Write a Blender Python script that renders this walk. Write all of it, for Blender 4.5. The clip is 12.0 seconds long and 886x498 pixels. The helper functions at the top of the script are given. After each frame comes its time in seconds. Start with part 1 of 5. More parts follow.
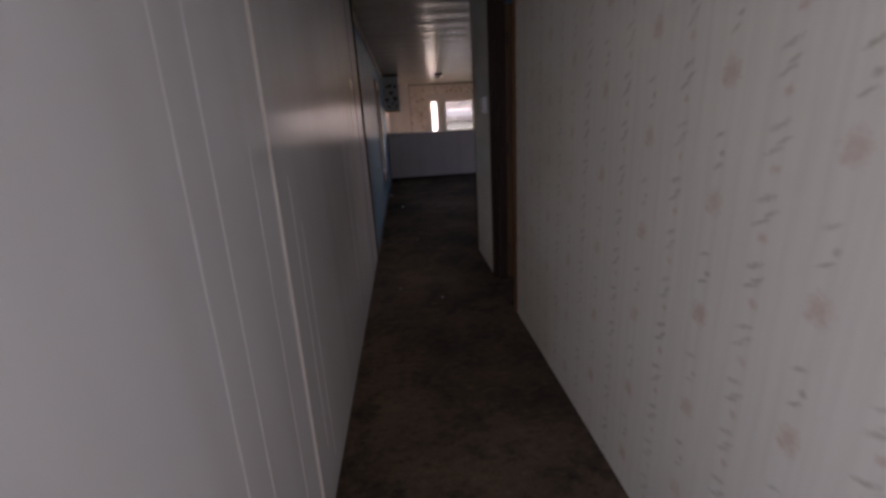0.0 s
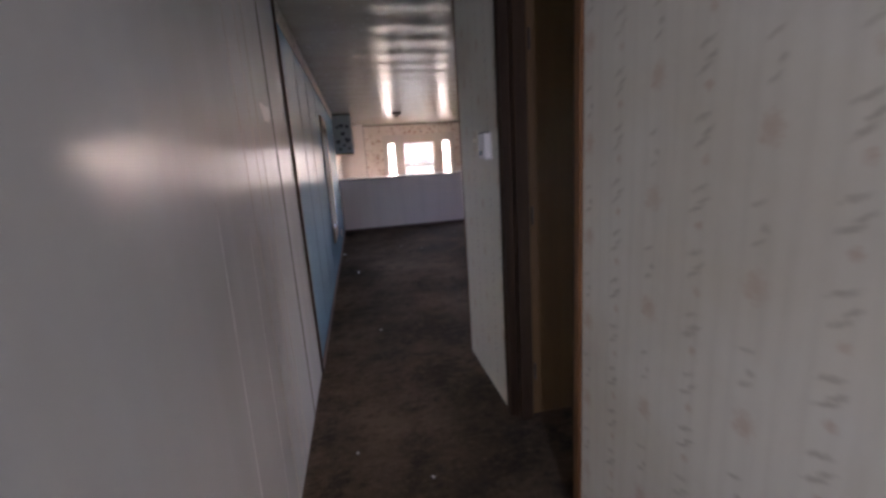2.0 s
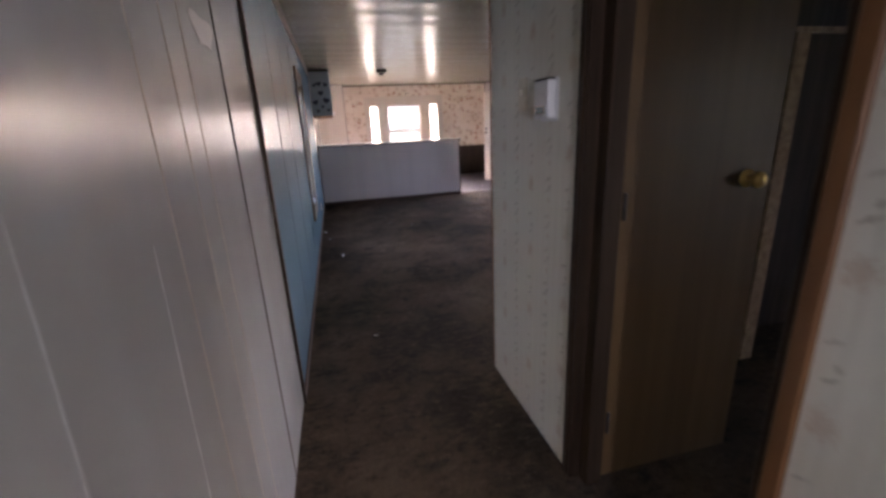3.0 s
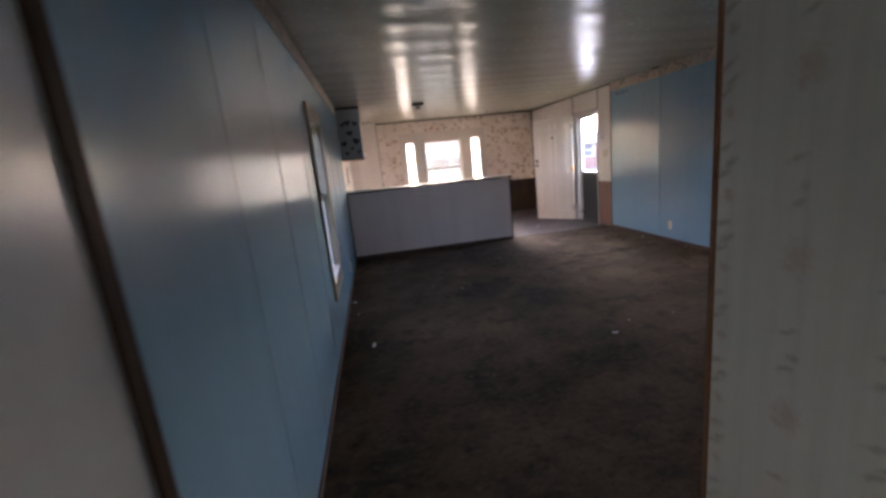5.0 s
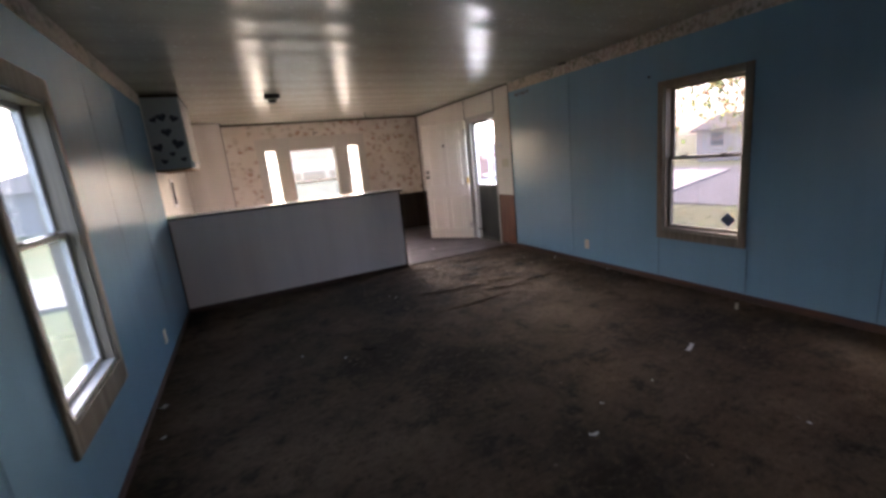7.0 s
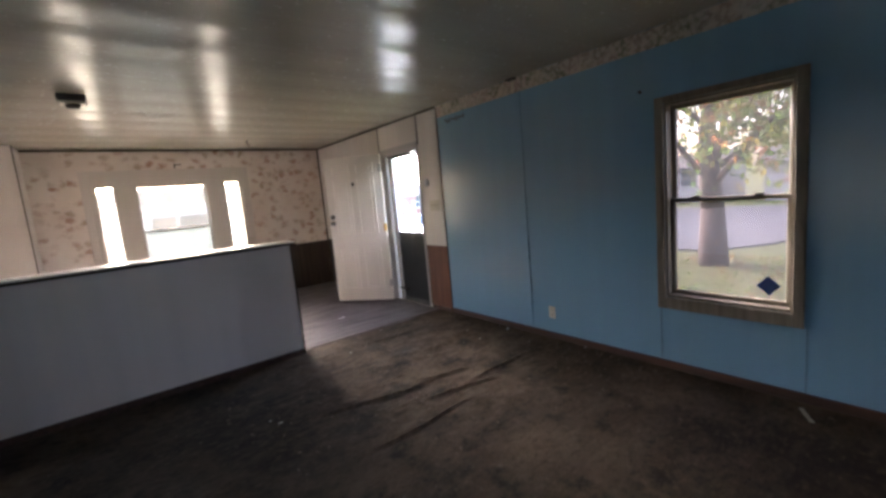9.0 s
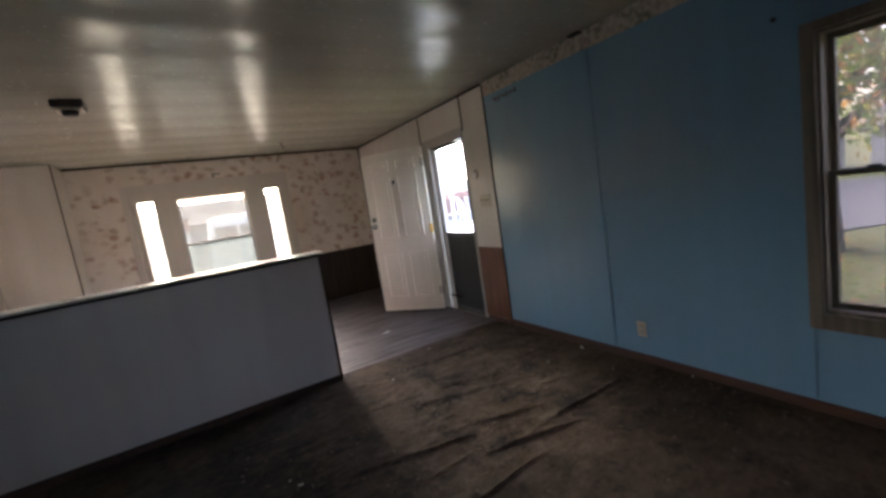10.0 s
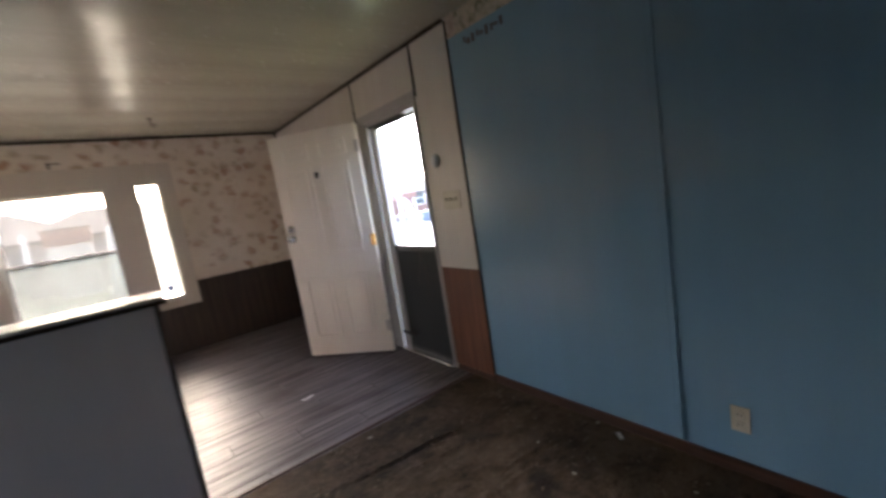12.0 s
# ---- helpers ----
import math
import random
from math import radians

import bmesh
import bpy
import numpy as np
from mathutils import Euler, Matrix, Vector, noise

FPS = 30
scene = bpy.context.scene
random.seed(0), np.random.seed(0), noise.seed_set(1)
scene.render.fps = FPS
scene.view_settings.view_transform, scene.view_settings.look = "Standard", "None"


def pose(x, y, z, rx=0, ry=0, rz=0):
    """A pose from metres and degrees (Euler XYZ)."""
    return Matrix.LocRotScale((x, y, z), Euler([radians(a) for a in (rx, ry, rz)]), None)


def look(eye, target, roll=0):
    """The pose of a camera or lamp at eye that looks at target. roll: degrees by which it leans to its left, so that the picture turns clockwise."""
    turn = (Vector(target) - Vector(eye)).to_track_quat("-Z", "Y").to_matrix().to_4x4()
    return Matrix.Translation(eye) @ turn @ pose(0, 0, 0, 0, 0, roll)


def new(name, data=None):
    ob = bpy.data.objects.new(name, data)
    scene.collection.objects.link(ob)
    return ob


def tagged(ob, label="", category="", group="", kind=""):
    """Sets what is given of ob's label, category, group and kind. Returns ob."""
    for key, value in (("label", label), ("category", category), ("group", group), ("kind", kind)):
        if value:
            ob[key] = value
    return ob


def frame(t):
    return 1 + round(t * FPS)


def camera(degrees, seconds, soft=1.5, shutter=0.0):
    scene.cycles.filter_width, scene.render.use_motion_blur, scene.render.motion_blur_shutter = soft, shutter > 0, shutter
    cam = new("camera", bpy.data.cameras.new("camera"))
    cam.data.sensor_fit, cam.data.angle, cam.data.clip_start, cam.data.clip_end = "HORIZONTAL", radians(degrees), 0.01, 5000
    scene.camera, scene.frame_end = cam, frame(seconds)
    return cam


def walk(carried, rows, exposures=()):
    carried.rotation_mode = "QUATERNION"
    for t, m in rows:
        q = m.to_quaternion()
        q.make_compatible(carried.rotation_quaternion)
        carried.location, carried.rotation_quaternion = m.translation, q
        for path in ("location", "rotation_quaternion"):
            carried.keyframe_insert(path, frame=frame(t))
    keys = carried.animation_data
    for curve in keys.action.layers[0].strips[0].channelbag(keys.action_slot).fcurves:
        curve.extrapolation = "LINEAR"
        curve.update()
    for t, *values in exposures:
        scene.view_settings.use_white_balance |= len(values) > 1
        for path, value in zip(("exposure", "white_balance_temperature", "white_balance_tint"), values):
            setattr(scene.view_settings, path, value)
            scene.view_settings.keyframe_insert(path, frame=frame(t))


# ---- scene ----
cam = camera(93.5, 12.0, soft=3.0, shutter=0.4)
PATH = [
    (0, (0.337, -0.033, 1.228), (0.482, 1.872, 0.636), -3.5),
    (0.5, (0.371, 0.236, 1.283), (0.475, 2.117, 0.613), -5.2),
    (1, (0.314, 0.581, 1.281), (0.588, 2.5, 0.787), -3.8),
    (1.5, (0.328, 0.934, 1.271), (0.764, 2.847, 0.884), -2.6),
    (2, (0.348, 1.274, 1.272), (0.712, 3.194, 0.847), -3.8),
    (2.5, (0.303, 1.62, 1.249), (0.666, 3.513, 0.715), -3.6),
    (3, (0.283, 1.953, 1.256), (0.73, 3.815, 0.682), -2.8),
    (3.2, (0.263, 2.049, 1.288), (0.645, 3.924, 0.707), -3.2),
    (4.8, (0.332, 3.038, 1.331), (0.616, 4.965, 0.878), -4.5),
    (5, (0.395, 3.157, 1.345), (0.682, 5.091, 0.923), -5.9),
    (5.5, (0.516, 3.448, 1.322), (0.963, 5.346, 0.875), -6.3),
    (6, (0.52, 3.803, 1.327), (1.162, 5.651, 0.912), -4.1),
    (6.5, (0.603, 4.128, 1.31), (1.367, 5.929, 0.896), -5.8),
    (7, (0.704, 4.456, 1.307), (1.523, 6.232, 0.887), -5.8),
    (7.5, (0.782, 4.858, 1.3), (1.809, 6.515, 0.853), -3.8),
    (7.7, (0.778, 5.026, 1.288), (1.91, 6.615, 0.85), -3.6),
    (9.3, (1.433, 5.901, 1.293), (2.659, 7.462, 1.049), -5.6),
    (9.5, (1.516, 6.007, 1.275), (2.722, 7.583, 1.027), -6.7),
    (10, (1.693, 6.241, 1.279), (2.692, 7.955, 1.027), -8.7),
    (10.5, (1.828, 6.569, 1.259), (2.834, 8.284, 1.044), -6.1),
    (11, (1.935, 6.834, 1.263), (3.024, 8.499, 1.064), -6.4),
    (11.5, (2.12, 7.079, 1.279), (3.116, 8.805, 1.105), -10.3),
    (12, (2.382, 7.361, 1.251), (3.583, 8.935, 0.967), -9.0),
]

EXPOSURES = [(0, 4.38, 6080, 35), (1.2, 5.28, 5950, 33), (2.5, 6.05, 5850, 32), (3.2, 6.1, 5950, 30), (4.8, 5.7, 5900, 25), (5.5, 5.55, 5950, 24), (6.5, 5.37, 6000, 22), (7.7, 5.37, 5950, 20), (9.3, 5.45, 5850, 16), (9.6, 5.4, 5850, 15), (10.1, 4.85, 5900, 15), (11, 4.95, 6000, 16), (12, 5.0, 5950, 17)]
walk(cam, [(t, look(eye, target, roll)) for t, eye, target, roll in PATH], EXPOSURES)

# ---- sky and sun ----
world = bpy.data.worlds.new("sky")
scene.world = world
world.use_nodes = True
_nt = world.node_tree
_sky = _nt.nodes.new("ShaderNodeTexSky")
_sky.sky_type = "NISHITA"
_sky.sun_disc = False
_sky.sun_elevation = radians(26)
_sky.sun_rotation = radians(10)
_sky.air_density = 1.0
_sky.dust_density = 4.0
_sky.ozone_density = 0.6
_grey = _nt.nodes.new("ShaderNodeHueSaturation")   # thin overcast: a paler sky
_grey.inputs["Saturation"].default_value = 0.7
_nt.links.new(_sky.outputs["Color"], _grey.inputs["Color"])
_nt.links.new(_grey.outputs["Color"], _nt.nodes["Background"].inputs["Color"])
_nt.nodes["Background"].inputs["Strength"].default_value = 0.15

_sun = bpy.data.lights.new("sun", "SUN")
_sun.energy, _sun.angle, _sun.color = 0.30, radians(30), (1.0, 0.95, 0.87)
sun = new("sun", _sun)
sun.matrix_world = look((3.47, 19.7, 9.75), (0, 0, 0))

_back = bpy.data.lights.new("daylight", "AREA")   # added lamp that brightens the hallway from an unseen side window
_back.shape, _back.size, _back.size_y, _back.energy, _back.color = "RECTANGLE", 0.90, 1.10, 3.0, (0.93, 0.96, 1.0)
back = new("daylight", _back)
back.matrix_world = look((-0.03, -1.75, 1.30), (1.0, -1.75, 1.30))

# ---- plan ----
W, H, NORTH, SOUTH = 4.06, 2.19, 12.38, -3.5   # room width, ceiling, far wall, wall behind
HALL_X, HALL_END, PART_Y = 0.98, 3.804, 9.36     # hall's right wall, its end, bar partition

# ---- materials ----


def wire(nt, a, b):
    nt.links.new(a, b)


def calc(nt, op, a, b=None, c=None, clamp=False):
    n = nt.nodes.new("ShaderNodeMath")
    n.operation, n.use_clamp = op, clamp
    for i, v in enumerate((a, b, c)):
        if v is None:
            continue
        if isinstance(v, (int, float)):
            n.inputs[i].default_value = v
        else:
            nt.links.new(v, n.inputs[i])
    return n.outputs[0]


def blend(nt, fac, a, b, mode="MIX"):
    n = nt.nodes.new("ShaderNodeMix")
    n.data_type, n.blend_type = "RGBA", mode
    for sock, v in ((n.inputs[0], fac), (n.inputs[6], a), (n.inputs[7], b)):
        if isinstance(v, (int, float)):
            sock.default_value = v
        elif isinstance(v, tuple):
            sock.default_value = (*v[:3], 1)
        else:
            nt.links.new(v, sock)
    return n.outputs[2]


def stretch(nt, vec, sx, sy, sz):
    n = nt.nodes.new("ShaderNodeMapping")
    n.inputs["Scale"].default_value = (sx, sy, sz)
    nt.links.new(vec, n.inputs["Vector"])
    return n.outputs[0]


def clouds(nt, vec, scale, detail=4.0, rough=0.55):
    n = nt.nodes.new("ShaderNodeTexNoise")
    n.inputs["Scale"].default_value, n.inputs["Detail"].default_value = scale, detail
    n.inputs["Roughness"].default_value = rough
    nt.links.new(vec, n.inputs["Vector"])
    return n.outputs[0]


def span(nt, v, lo, hi, a=0.0, b=1.0):
    n = nt.nodes.new("ShaderNodeMapRange")
    n.inputs[1].default_value, n.inputs[2].default_value = lo, hi
    n.inputs[3].default_value, n.inputs[4].default_value = a, b
    nt.links.new(v, n.inputs[0])
    return n.outputs[0]


def begin(name, rough=0.5, metal=0.0):
    m = bpy.data.materials.new(name)
    m.use_nodes = True
    nt = m.node_tree
    bs = nt.nodes["Principled BSDF"]
    bs.inputs["Roughness"].default_value = rough
    bs.inputs["Metallic"].default_value = metal
    tc = nt.nodes.new("ShaderNodeTexCoord")
    return m, nt, bs, tc.outputs["Object"]


def relief(nt, bs, height, strength=0.3, dist=0.004):
    b = nt.nodes.new("ShaderNodeBump")
    b.inputs["Strength"].default_value, b.inputs["Distance"].default_value = strength, dist
    nt.links.new(height, b.inputs["Height"])
    nt.links.new(b.outputs[0], bs.inputs["Normal"])


def paint(name, col, dirt=(0.3, 0.24, 0.17), rough=0.4, amount=0.35, streak=1.0, bump=0.08, spec=0.5, gloss=(1.0, 1.0, 1.0)):
    """Old paint on panelling: grime, faint vertical streaks, orange-peel relief."""
    m, nt, bs, ob = begin(name, rough)
    big = clouds(nt, ob, 1.3, 2)
    tall = clouds(nt, stretch(nt, ob, 9, 9, 0.4), 1.0, 1)
    fine = clouds(nt, ob, 60, 1)
    c = blend(nt, span(nt, big, 0.30, 0.85, 0, amount * 0.6), col, dirt)
    c = blend(nt, calc(nt, "MULTIPLY", span(nt, tall, 0.3, 0.9), amount * 0.6 * streak, clamp=True), c, dirt)
    wire(nt, c, bs.inputs["Base Color"])
    r = span(nt, big, 0.2, 0.8, rough - 0.025, rough + 0.025)
    wire(nt, r, bs.inputs["Roughness"])
    bs.inputs["Specular IOR Level"].default_value = spec
    # gloss tint puts the warmth of the window light into the highlights
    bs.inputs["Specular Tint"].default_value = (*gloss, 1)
    h = calc(nt, "ADD", calc(nt, "MULTIPLY", clouds(nt, stretch(nt, ob, 22, 22, 0.8), 1.0, 1), 0.9), calc(nt, "MULTIPLY", fine, 0.02))
    relief(nt, bs, h, bump, 0.003)
    return m


def wood(name, col, dark, rough=0.45, axis=2, scale=1.0, spec=0.5):
    """Stained wood with the grain along an axis."""
    m, nt, bs, ob = begin(name, rough)
    sc = [34 * scale] * 3
    sc[axis] = 1.6 * scale
    g = clouds(nt, stretch(nt, ob, *sc), 1.0, 6, 0.6)
    big = clouds(nt, ob, 2.2, 4)
    c = blend(nt, span(nt, g, 0.35, 0.68), dark, col)
    c = blend(nt, span(nt, big, 0.45, 0.75, 0, 0.5), c, dark)
    wire(nt, c, bs.inputs["Base Color"])
    wire(nt, span(nt, g, 0.3, 0.7, rough + 0.1, rough - 0.05), bs.inputs["Roughness"])
    bs.inputs["Specular IOR Level"].default_value = spec
    relief(nt, bs, g, 0.25, 0.002)
    return m


def plain(name, col, rough=0.4, metal=0.0, amount=0.25, scale=40.0):
    m, nt, bs, ob = begin(name, rough, metal)
    n = clouds(nt, ob, scale, 4)
    wire(nt, blend(nt, span(nt, n, 0.4, 0.75, 0, amount), col, tuple(c * 0.45 for c in col)), bs.inputs["Base Color"])
    relief(nt, bs, n, 0.15, 0.001)
    return m


def spot(nt, u, v, cu, cv, ru, rv, slant, wob):
    """A soft-edged, leaning ellipse of print on a repeat cell."""
    du, dv = calc(nt, "SUBTRACT", u, cu), calc(nt, "SUBTRACT", v, cv)
    a = calc(nt, "DIVIDE", calc(nt, "SUBTRACT", du, calc(nt, "MULTIPLY", dv, slant)), ru)
    b = calc(nt, "DIVIDE", calc(nt, "ADD", dv, calc(nt, "MULTIPLY", du, slant)), rv)
    d = calc(nt, "SQRT", calc(nt, "ADD", calc(nt, "MULTIPLY", a, a), calc(nt, "MULTIPLY", b, b)))
    return span(nt, calc(nt, "ADD", d, wob), 1.35, 0.35)


def wallpaper(name, base, leaf, bud, strength, rough=0.42):
    """Printed paper on a wall along y: hanging columns of single roses between columns of leafy garland."""
    m, nt, bs, ob = begin(name, rough)
    sep = nt.nodes.new("ShaderNodeSeparateXYZ")
    wire(nt, ob, sep.inputs[0])
    pitch, drop = 0.2607, 0.257
    wave = calc(nt, "MULTIPLY", calc(nt, "SUBTRACT", clouds(nt, ob, 14, 3), 0.5), 0.018)
    pair = calc(nt, "DIVIDE", calc(nt, "SUBTRACT", calc(nt, "ADD", sep.outputs[1], wave), 0.4568), pitch)
    idx = calc(nt, "FLOOR", pair)
    u = calc(nt, "MULTIPLY", calc(nt, "FRACT", pair), pitch)
    lift = calc(nt, "MULTIPLY", calc(nt, "FRACT", calc(nt, "MULTIPLY", idx, 0.5)), drop)
    rise = calc(nt, "SUBTRACT", calc(nt, "ADD", calc(nt, "ADD", sep.outputs[2], lift), wave), 0.056)
    v = calc(nt, "MULTIPLY", calc(nt, "FRACT", calc(nt, "DIVIDE", rise, drop)), drop)
    v2 = calc(nt, "MULTIPLY", calc(nt, "FRACT", calc(nt, "DIVIDE", rise, drop / 2)), drop / 2)
    wob = calc(nt, "MULTIPLY", calc(nt, "SUBTRACT", clouds(nt, ob, 95, 4, 0.65), 0.5), 2.4)
    a, b = pitch * 0.25, pitch * 0.75

    def join(items):
        out = items[0]
        for it in items[1:]:
            out = calc(nt, "MAXIMUM", out, it)
        return out
    roses = join([spot(nt, u, v, a, 0.072, 0.021, 0.027, 0.15, wob), spot(nt, u, v, a + 0.012, 0.056, 0.012, 0.010, -0.3, wob), spot(nt, u, v2, b - 0.004, 0.028, 0.010, 0.010, 0.2, wob)])
    leaves = join([spot(nt, u, v, a + 0.004, 0.148, 0.016, 0.0055, 0.55, wob), spot(nt, u, v, a - 0.006, 0.172, 0.009, 0.007, 0.3, wob), spot(nt, u, v, a + 0.008, 0.212, 0.017, 0.0055, 0.4, wob),
                   spot(nt, u, v2, b + 0.006, 0.060, 0.023, 0.006, 0.55, wob), spot(nt, u, v2, b - 0.008, 0.078, 0.019, 0.006, 0.6, wob), spot(nt, u, v2, b + 0.004, 0.102, 0.022, 0.0065, 0.45, wob)])
    patch = span(nt, clouds(nt, ob, 6, 3), 0.34, 0.62, 0.5, 1.0)
    stain = span(nt, clouds(nt, ob, 1.6, 6), 0.5, 0.8, 0, 0.5)
    c = blend(nt, stain, base, tuple(x * f for x, f in zip(base, (0.66, 0.56, 0.40))))
    c = blend(nt, span(nt, clouds(nt, stretch(nt, ob, 60, 60, 3), 1.0, 3), 0.45, 0.7, 0, 0.08), c, leaf)
    pin = calc(nt, "SINE", calc(nt, "MULTIPLY", u, 2 * math.pi * 6 / pitch))
    c = blend(nt, span(nt, pin, 0.1, 0.9, 0, 0.05), c, leaf)
    c = blend(nt, calc(nt, "MULTIPLY", calc(nt, "MULTIPLY", leaves, patch), strength), c, leaf)
    c = blend(nt, calc(nt, "MULTIPLY", calc(nt, "MULTIPLY", roses, patch), strength), c, bud)
    wire(nt, c, bs.inputs["Base Color"])
    fine = clouds(nt, ob, 90, 3)
    wire(nt, span(nt, fine, 0.3, 0.7, rough - 0.06, rough + 0.1), bs.inputs["Roughness"])
    relief(nt, bs, fine, 0.2, 0.002)
    return m


def blossom_paper(name, base, tan, rust):
    """Faded paper with loose, irregular sprays of blossom."""
    m, nt, bs, ob = begin(name, 0.5)
    soft = nt.nodes.new("ShaderNodeVectorMath")
    soft.operation = "MULTIPLY_ADD"
    wn = nt.nodes.new("ShaderNodeTexNoise")
    wn.inputs["Scale"].default_value = 9.0
    wire(nt, ob, wn.inputs["Vector"])
    wire(nt, wn.outputs["Color"], soft.inputs[0])
    soft.inputs[1].default_value = (0.12, 0.12, 0.12)
    wire(nt, ob, soft.inputs[2])
    v = nt.nodes.new("ShaderNodeTexVoronoi")
    v.inputs["Scale"].default_value = 1.0
    wire(nt, stretch(nt, soft.outputs[0], 9, 0.0, 11), v.inputs["Vector"])
    tint = nt.nodes.new("ShaderNodeSeparateColor")
    wire(nt, v.outputs["Color"], tint.inputs[0])
    shape = span(nt, calc(nt, "ADD", v.outputs["Distance"], calc(nt, "MULTIPLY", clouds(nt, ob, 40, 3), 0.6)), 0.86, 0.50)
    mask = calc(nt, "MULTIPLY", shape, span(nt, tint.outputs[0], 0.15, 0.4))
    mask = calc(nt, "MULTIPLY", mask, span(nt, clouds(nt, ob, 2.4, 3), 0.35, 0.6, 0.35, 0.95))
    c = blend(nt, span(nt, clouds(nt, ob, 1.4, 6), 0.45, 0.8, 0, 0.6), base, tuple(b * f for b, f in zip(base, (0.66, 0.56, 0.42))))
    c = blend(nt, mask, c, blend(nt, span(nt, tint.outputs[1], 0.3, 0.7), tan, rust))
    wire(nt, c, bs.inputs["Base Color"])
    relief(nt, bs, clouds(nt, ob, 70, 3), 0.15, 0.002)
    return m


def pane_glass(name, haze, tint=(0.95, 0.97, 0.96), streaks=False):
    """A dusty window pane: clear, with a film of grime that catches the daylight."""
    m, nt, bs, ob = begin(name)
    out = nt.nodes["Material Output"]
    clear = nt.nodes.new("ShaderNodeBsdfTransparent")
    clear.inputs[0].default_value = (*tint, 1)
    shine = nt.nodes.new("ShaderNodeBsdfGlossy")
    shine.inputs["Roughness"].default_value = 0.03
    film = nt.nodes.new("ShaderNodeBsdfTranslucent")
    film.inputs[0].default_value = (0.90 * tint[0] / max(tint), 0.90 * tint[1] / max(tint), 0.90 * tint[2] / max(tint), 1)
    rim = nt.nodes.new("ShaderNodeLayerWeight")
    rim.inputs["Blend"].default_value = 0.5
    gloss = calc(nt, "MULTIPLY_ADD", calc(nt, "POWER", rim.outputs["Facing"], 5.0), 0.92, 0.03)
    mix1, mix2 = nt.nodes.new("ShaderNodeMixShader"), nt.nodes.new("ShaderNodeMixShader")
    wire(nt, gloss, mix1.inputs[0])
    wire(nt, clear.outputs[0], mix1.inputs[1])
    wire(nt, shine.outputs[0], mix1.inputs[2])
    n = clouds(nt, stretch(nt, ob, 14, 14, 5) if streaks else ob, 1.0 if streaks else 6.0, 5)
    wire(nt, span(nt, n, 0.3, 0.7, haze * 0.7, min(1.0, haze * 1.3)), mix2.inputs[0])
    wire(nt, mix1.outputs[0], mix2.inputs[1])
    wire(nt, film.outputs[0], mix2.inputs[2])
    wire(nt, mix2.outputs[0], out.inputs[0])
    return m


def carpet_mat():
    m, nt, bs, ob = begin("worn_carpet", 0.95)
    bs.inputs["Specular IOR Level"].default_value = 0.15
    bs.inputs["Sheen Weight"].default_value = 0.035
    bs.inputs["Sheen Roughness"].default_value = 0.45
    bs.inputs["Sheen Tint"].default_value = (0.75, 0.68, 0.58, 1)
    big, mid, fine = clouds(nt, ob, 0.9, 6, 0.6), clouds(nt, ob, 5, 6, 0.65), clouds(nt, ob, 180, 4)
    c = blend(nt, span(nt, big, 0.38, 0.62), (0.038, 0.028, 0.018), (0.178, 0.124, 0.079))
    c = blend(nt, span(nt, mid, 0.50, 0.66, 0, 0.8), c, (0.026, 0.021, 0.016))
    streak = clouds(nt, stretch(nt, ob, 2.2, 9, 1), 1.0, 5, 0.6)
    c = blend(nt, span(nt, streak, 0.54, 0.70, 0, 0.6), c, (0.115, 0.082, 0.056))
    c = blend(nt, span(nt, clouds(nt, ob, 46, 5, 0.7), 0.60, 0.74, 0, 0.7), c, (0.17, 0.13, 0.095))
    tuft = clouds(nt, stretch(nt, ob, 1.0, 1.7, 1.0), 19, 7, 0.75)
    c = blend(nt, span(nt, tuft, 0.52, 0.68, 0, 0.6), c, (0.21, 0.150, 0.098))
    c = blend(nt, span(nt, tuft, 0.46, 0.34, 0, 0.75), c, (0.020, 0.016, 0.011))
    far = nt.nodes.new("ShaderNodeVectorMath")          # threadbare stretch towards the front door
    far.operation = "DISTANCE"
    far.inputs[1].default_value = (3.0, 8.3, 0)
    wire(nt, stretch(nt, ob, 1.0, 1.0, 0.0), far.inputs[0])
    worn = span(nt, calc(nt, "ADD", far.outputs["Value"], calc(nt, "MULTIPLY", clouds(nt, ob, 2.5, 5), 1.6)), 2.3, 1.2)
    lumps = clouds(nt, stretch(nt, ob, 7, 11, 1), 1.0, 8, 0.75)
    c = blend(nt, calc(nt, "MULTIPLY", worn, span(nt, lumps, 0.44, 0.64, 0, 0.85)), c, (0.235, 0.172, 0.120))
    c = blend(nt, calc(nt, "MULTIPLY", worn, span(nt, clouds(nt, ob, 3.5, 6, 0.65), 0.52, 0.64, 0, 0.85)), c, (0.032, 0.027, 0.025))
    c = blend(nt, span(nt, fine, 0.40, 0.7, 0, 0.5), c, (0.03, 0.024, 0.02))
    wire(nt, c, bs.inputs["Base Color"])
    relief(nt, bs, calc(nt, "ADD", calc(nt, "MULTIPLY", fine, 0.4), calc(nt, "ADD", mid, calc(nt, "MULTIPLY", tuft, 0.8))), 1.0, 0.024)
    return m


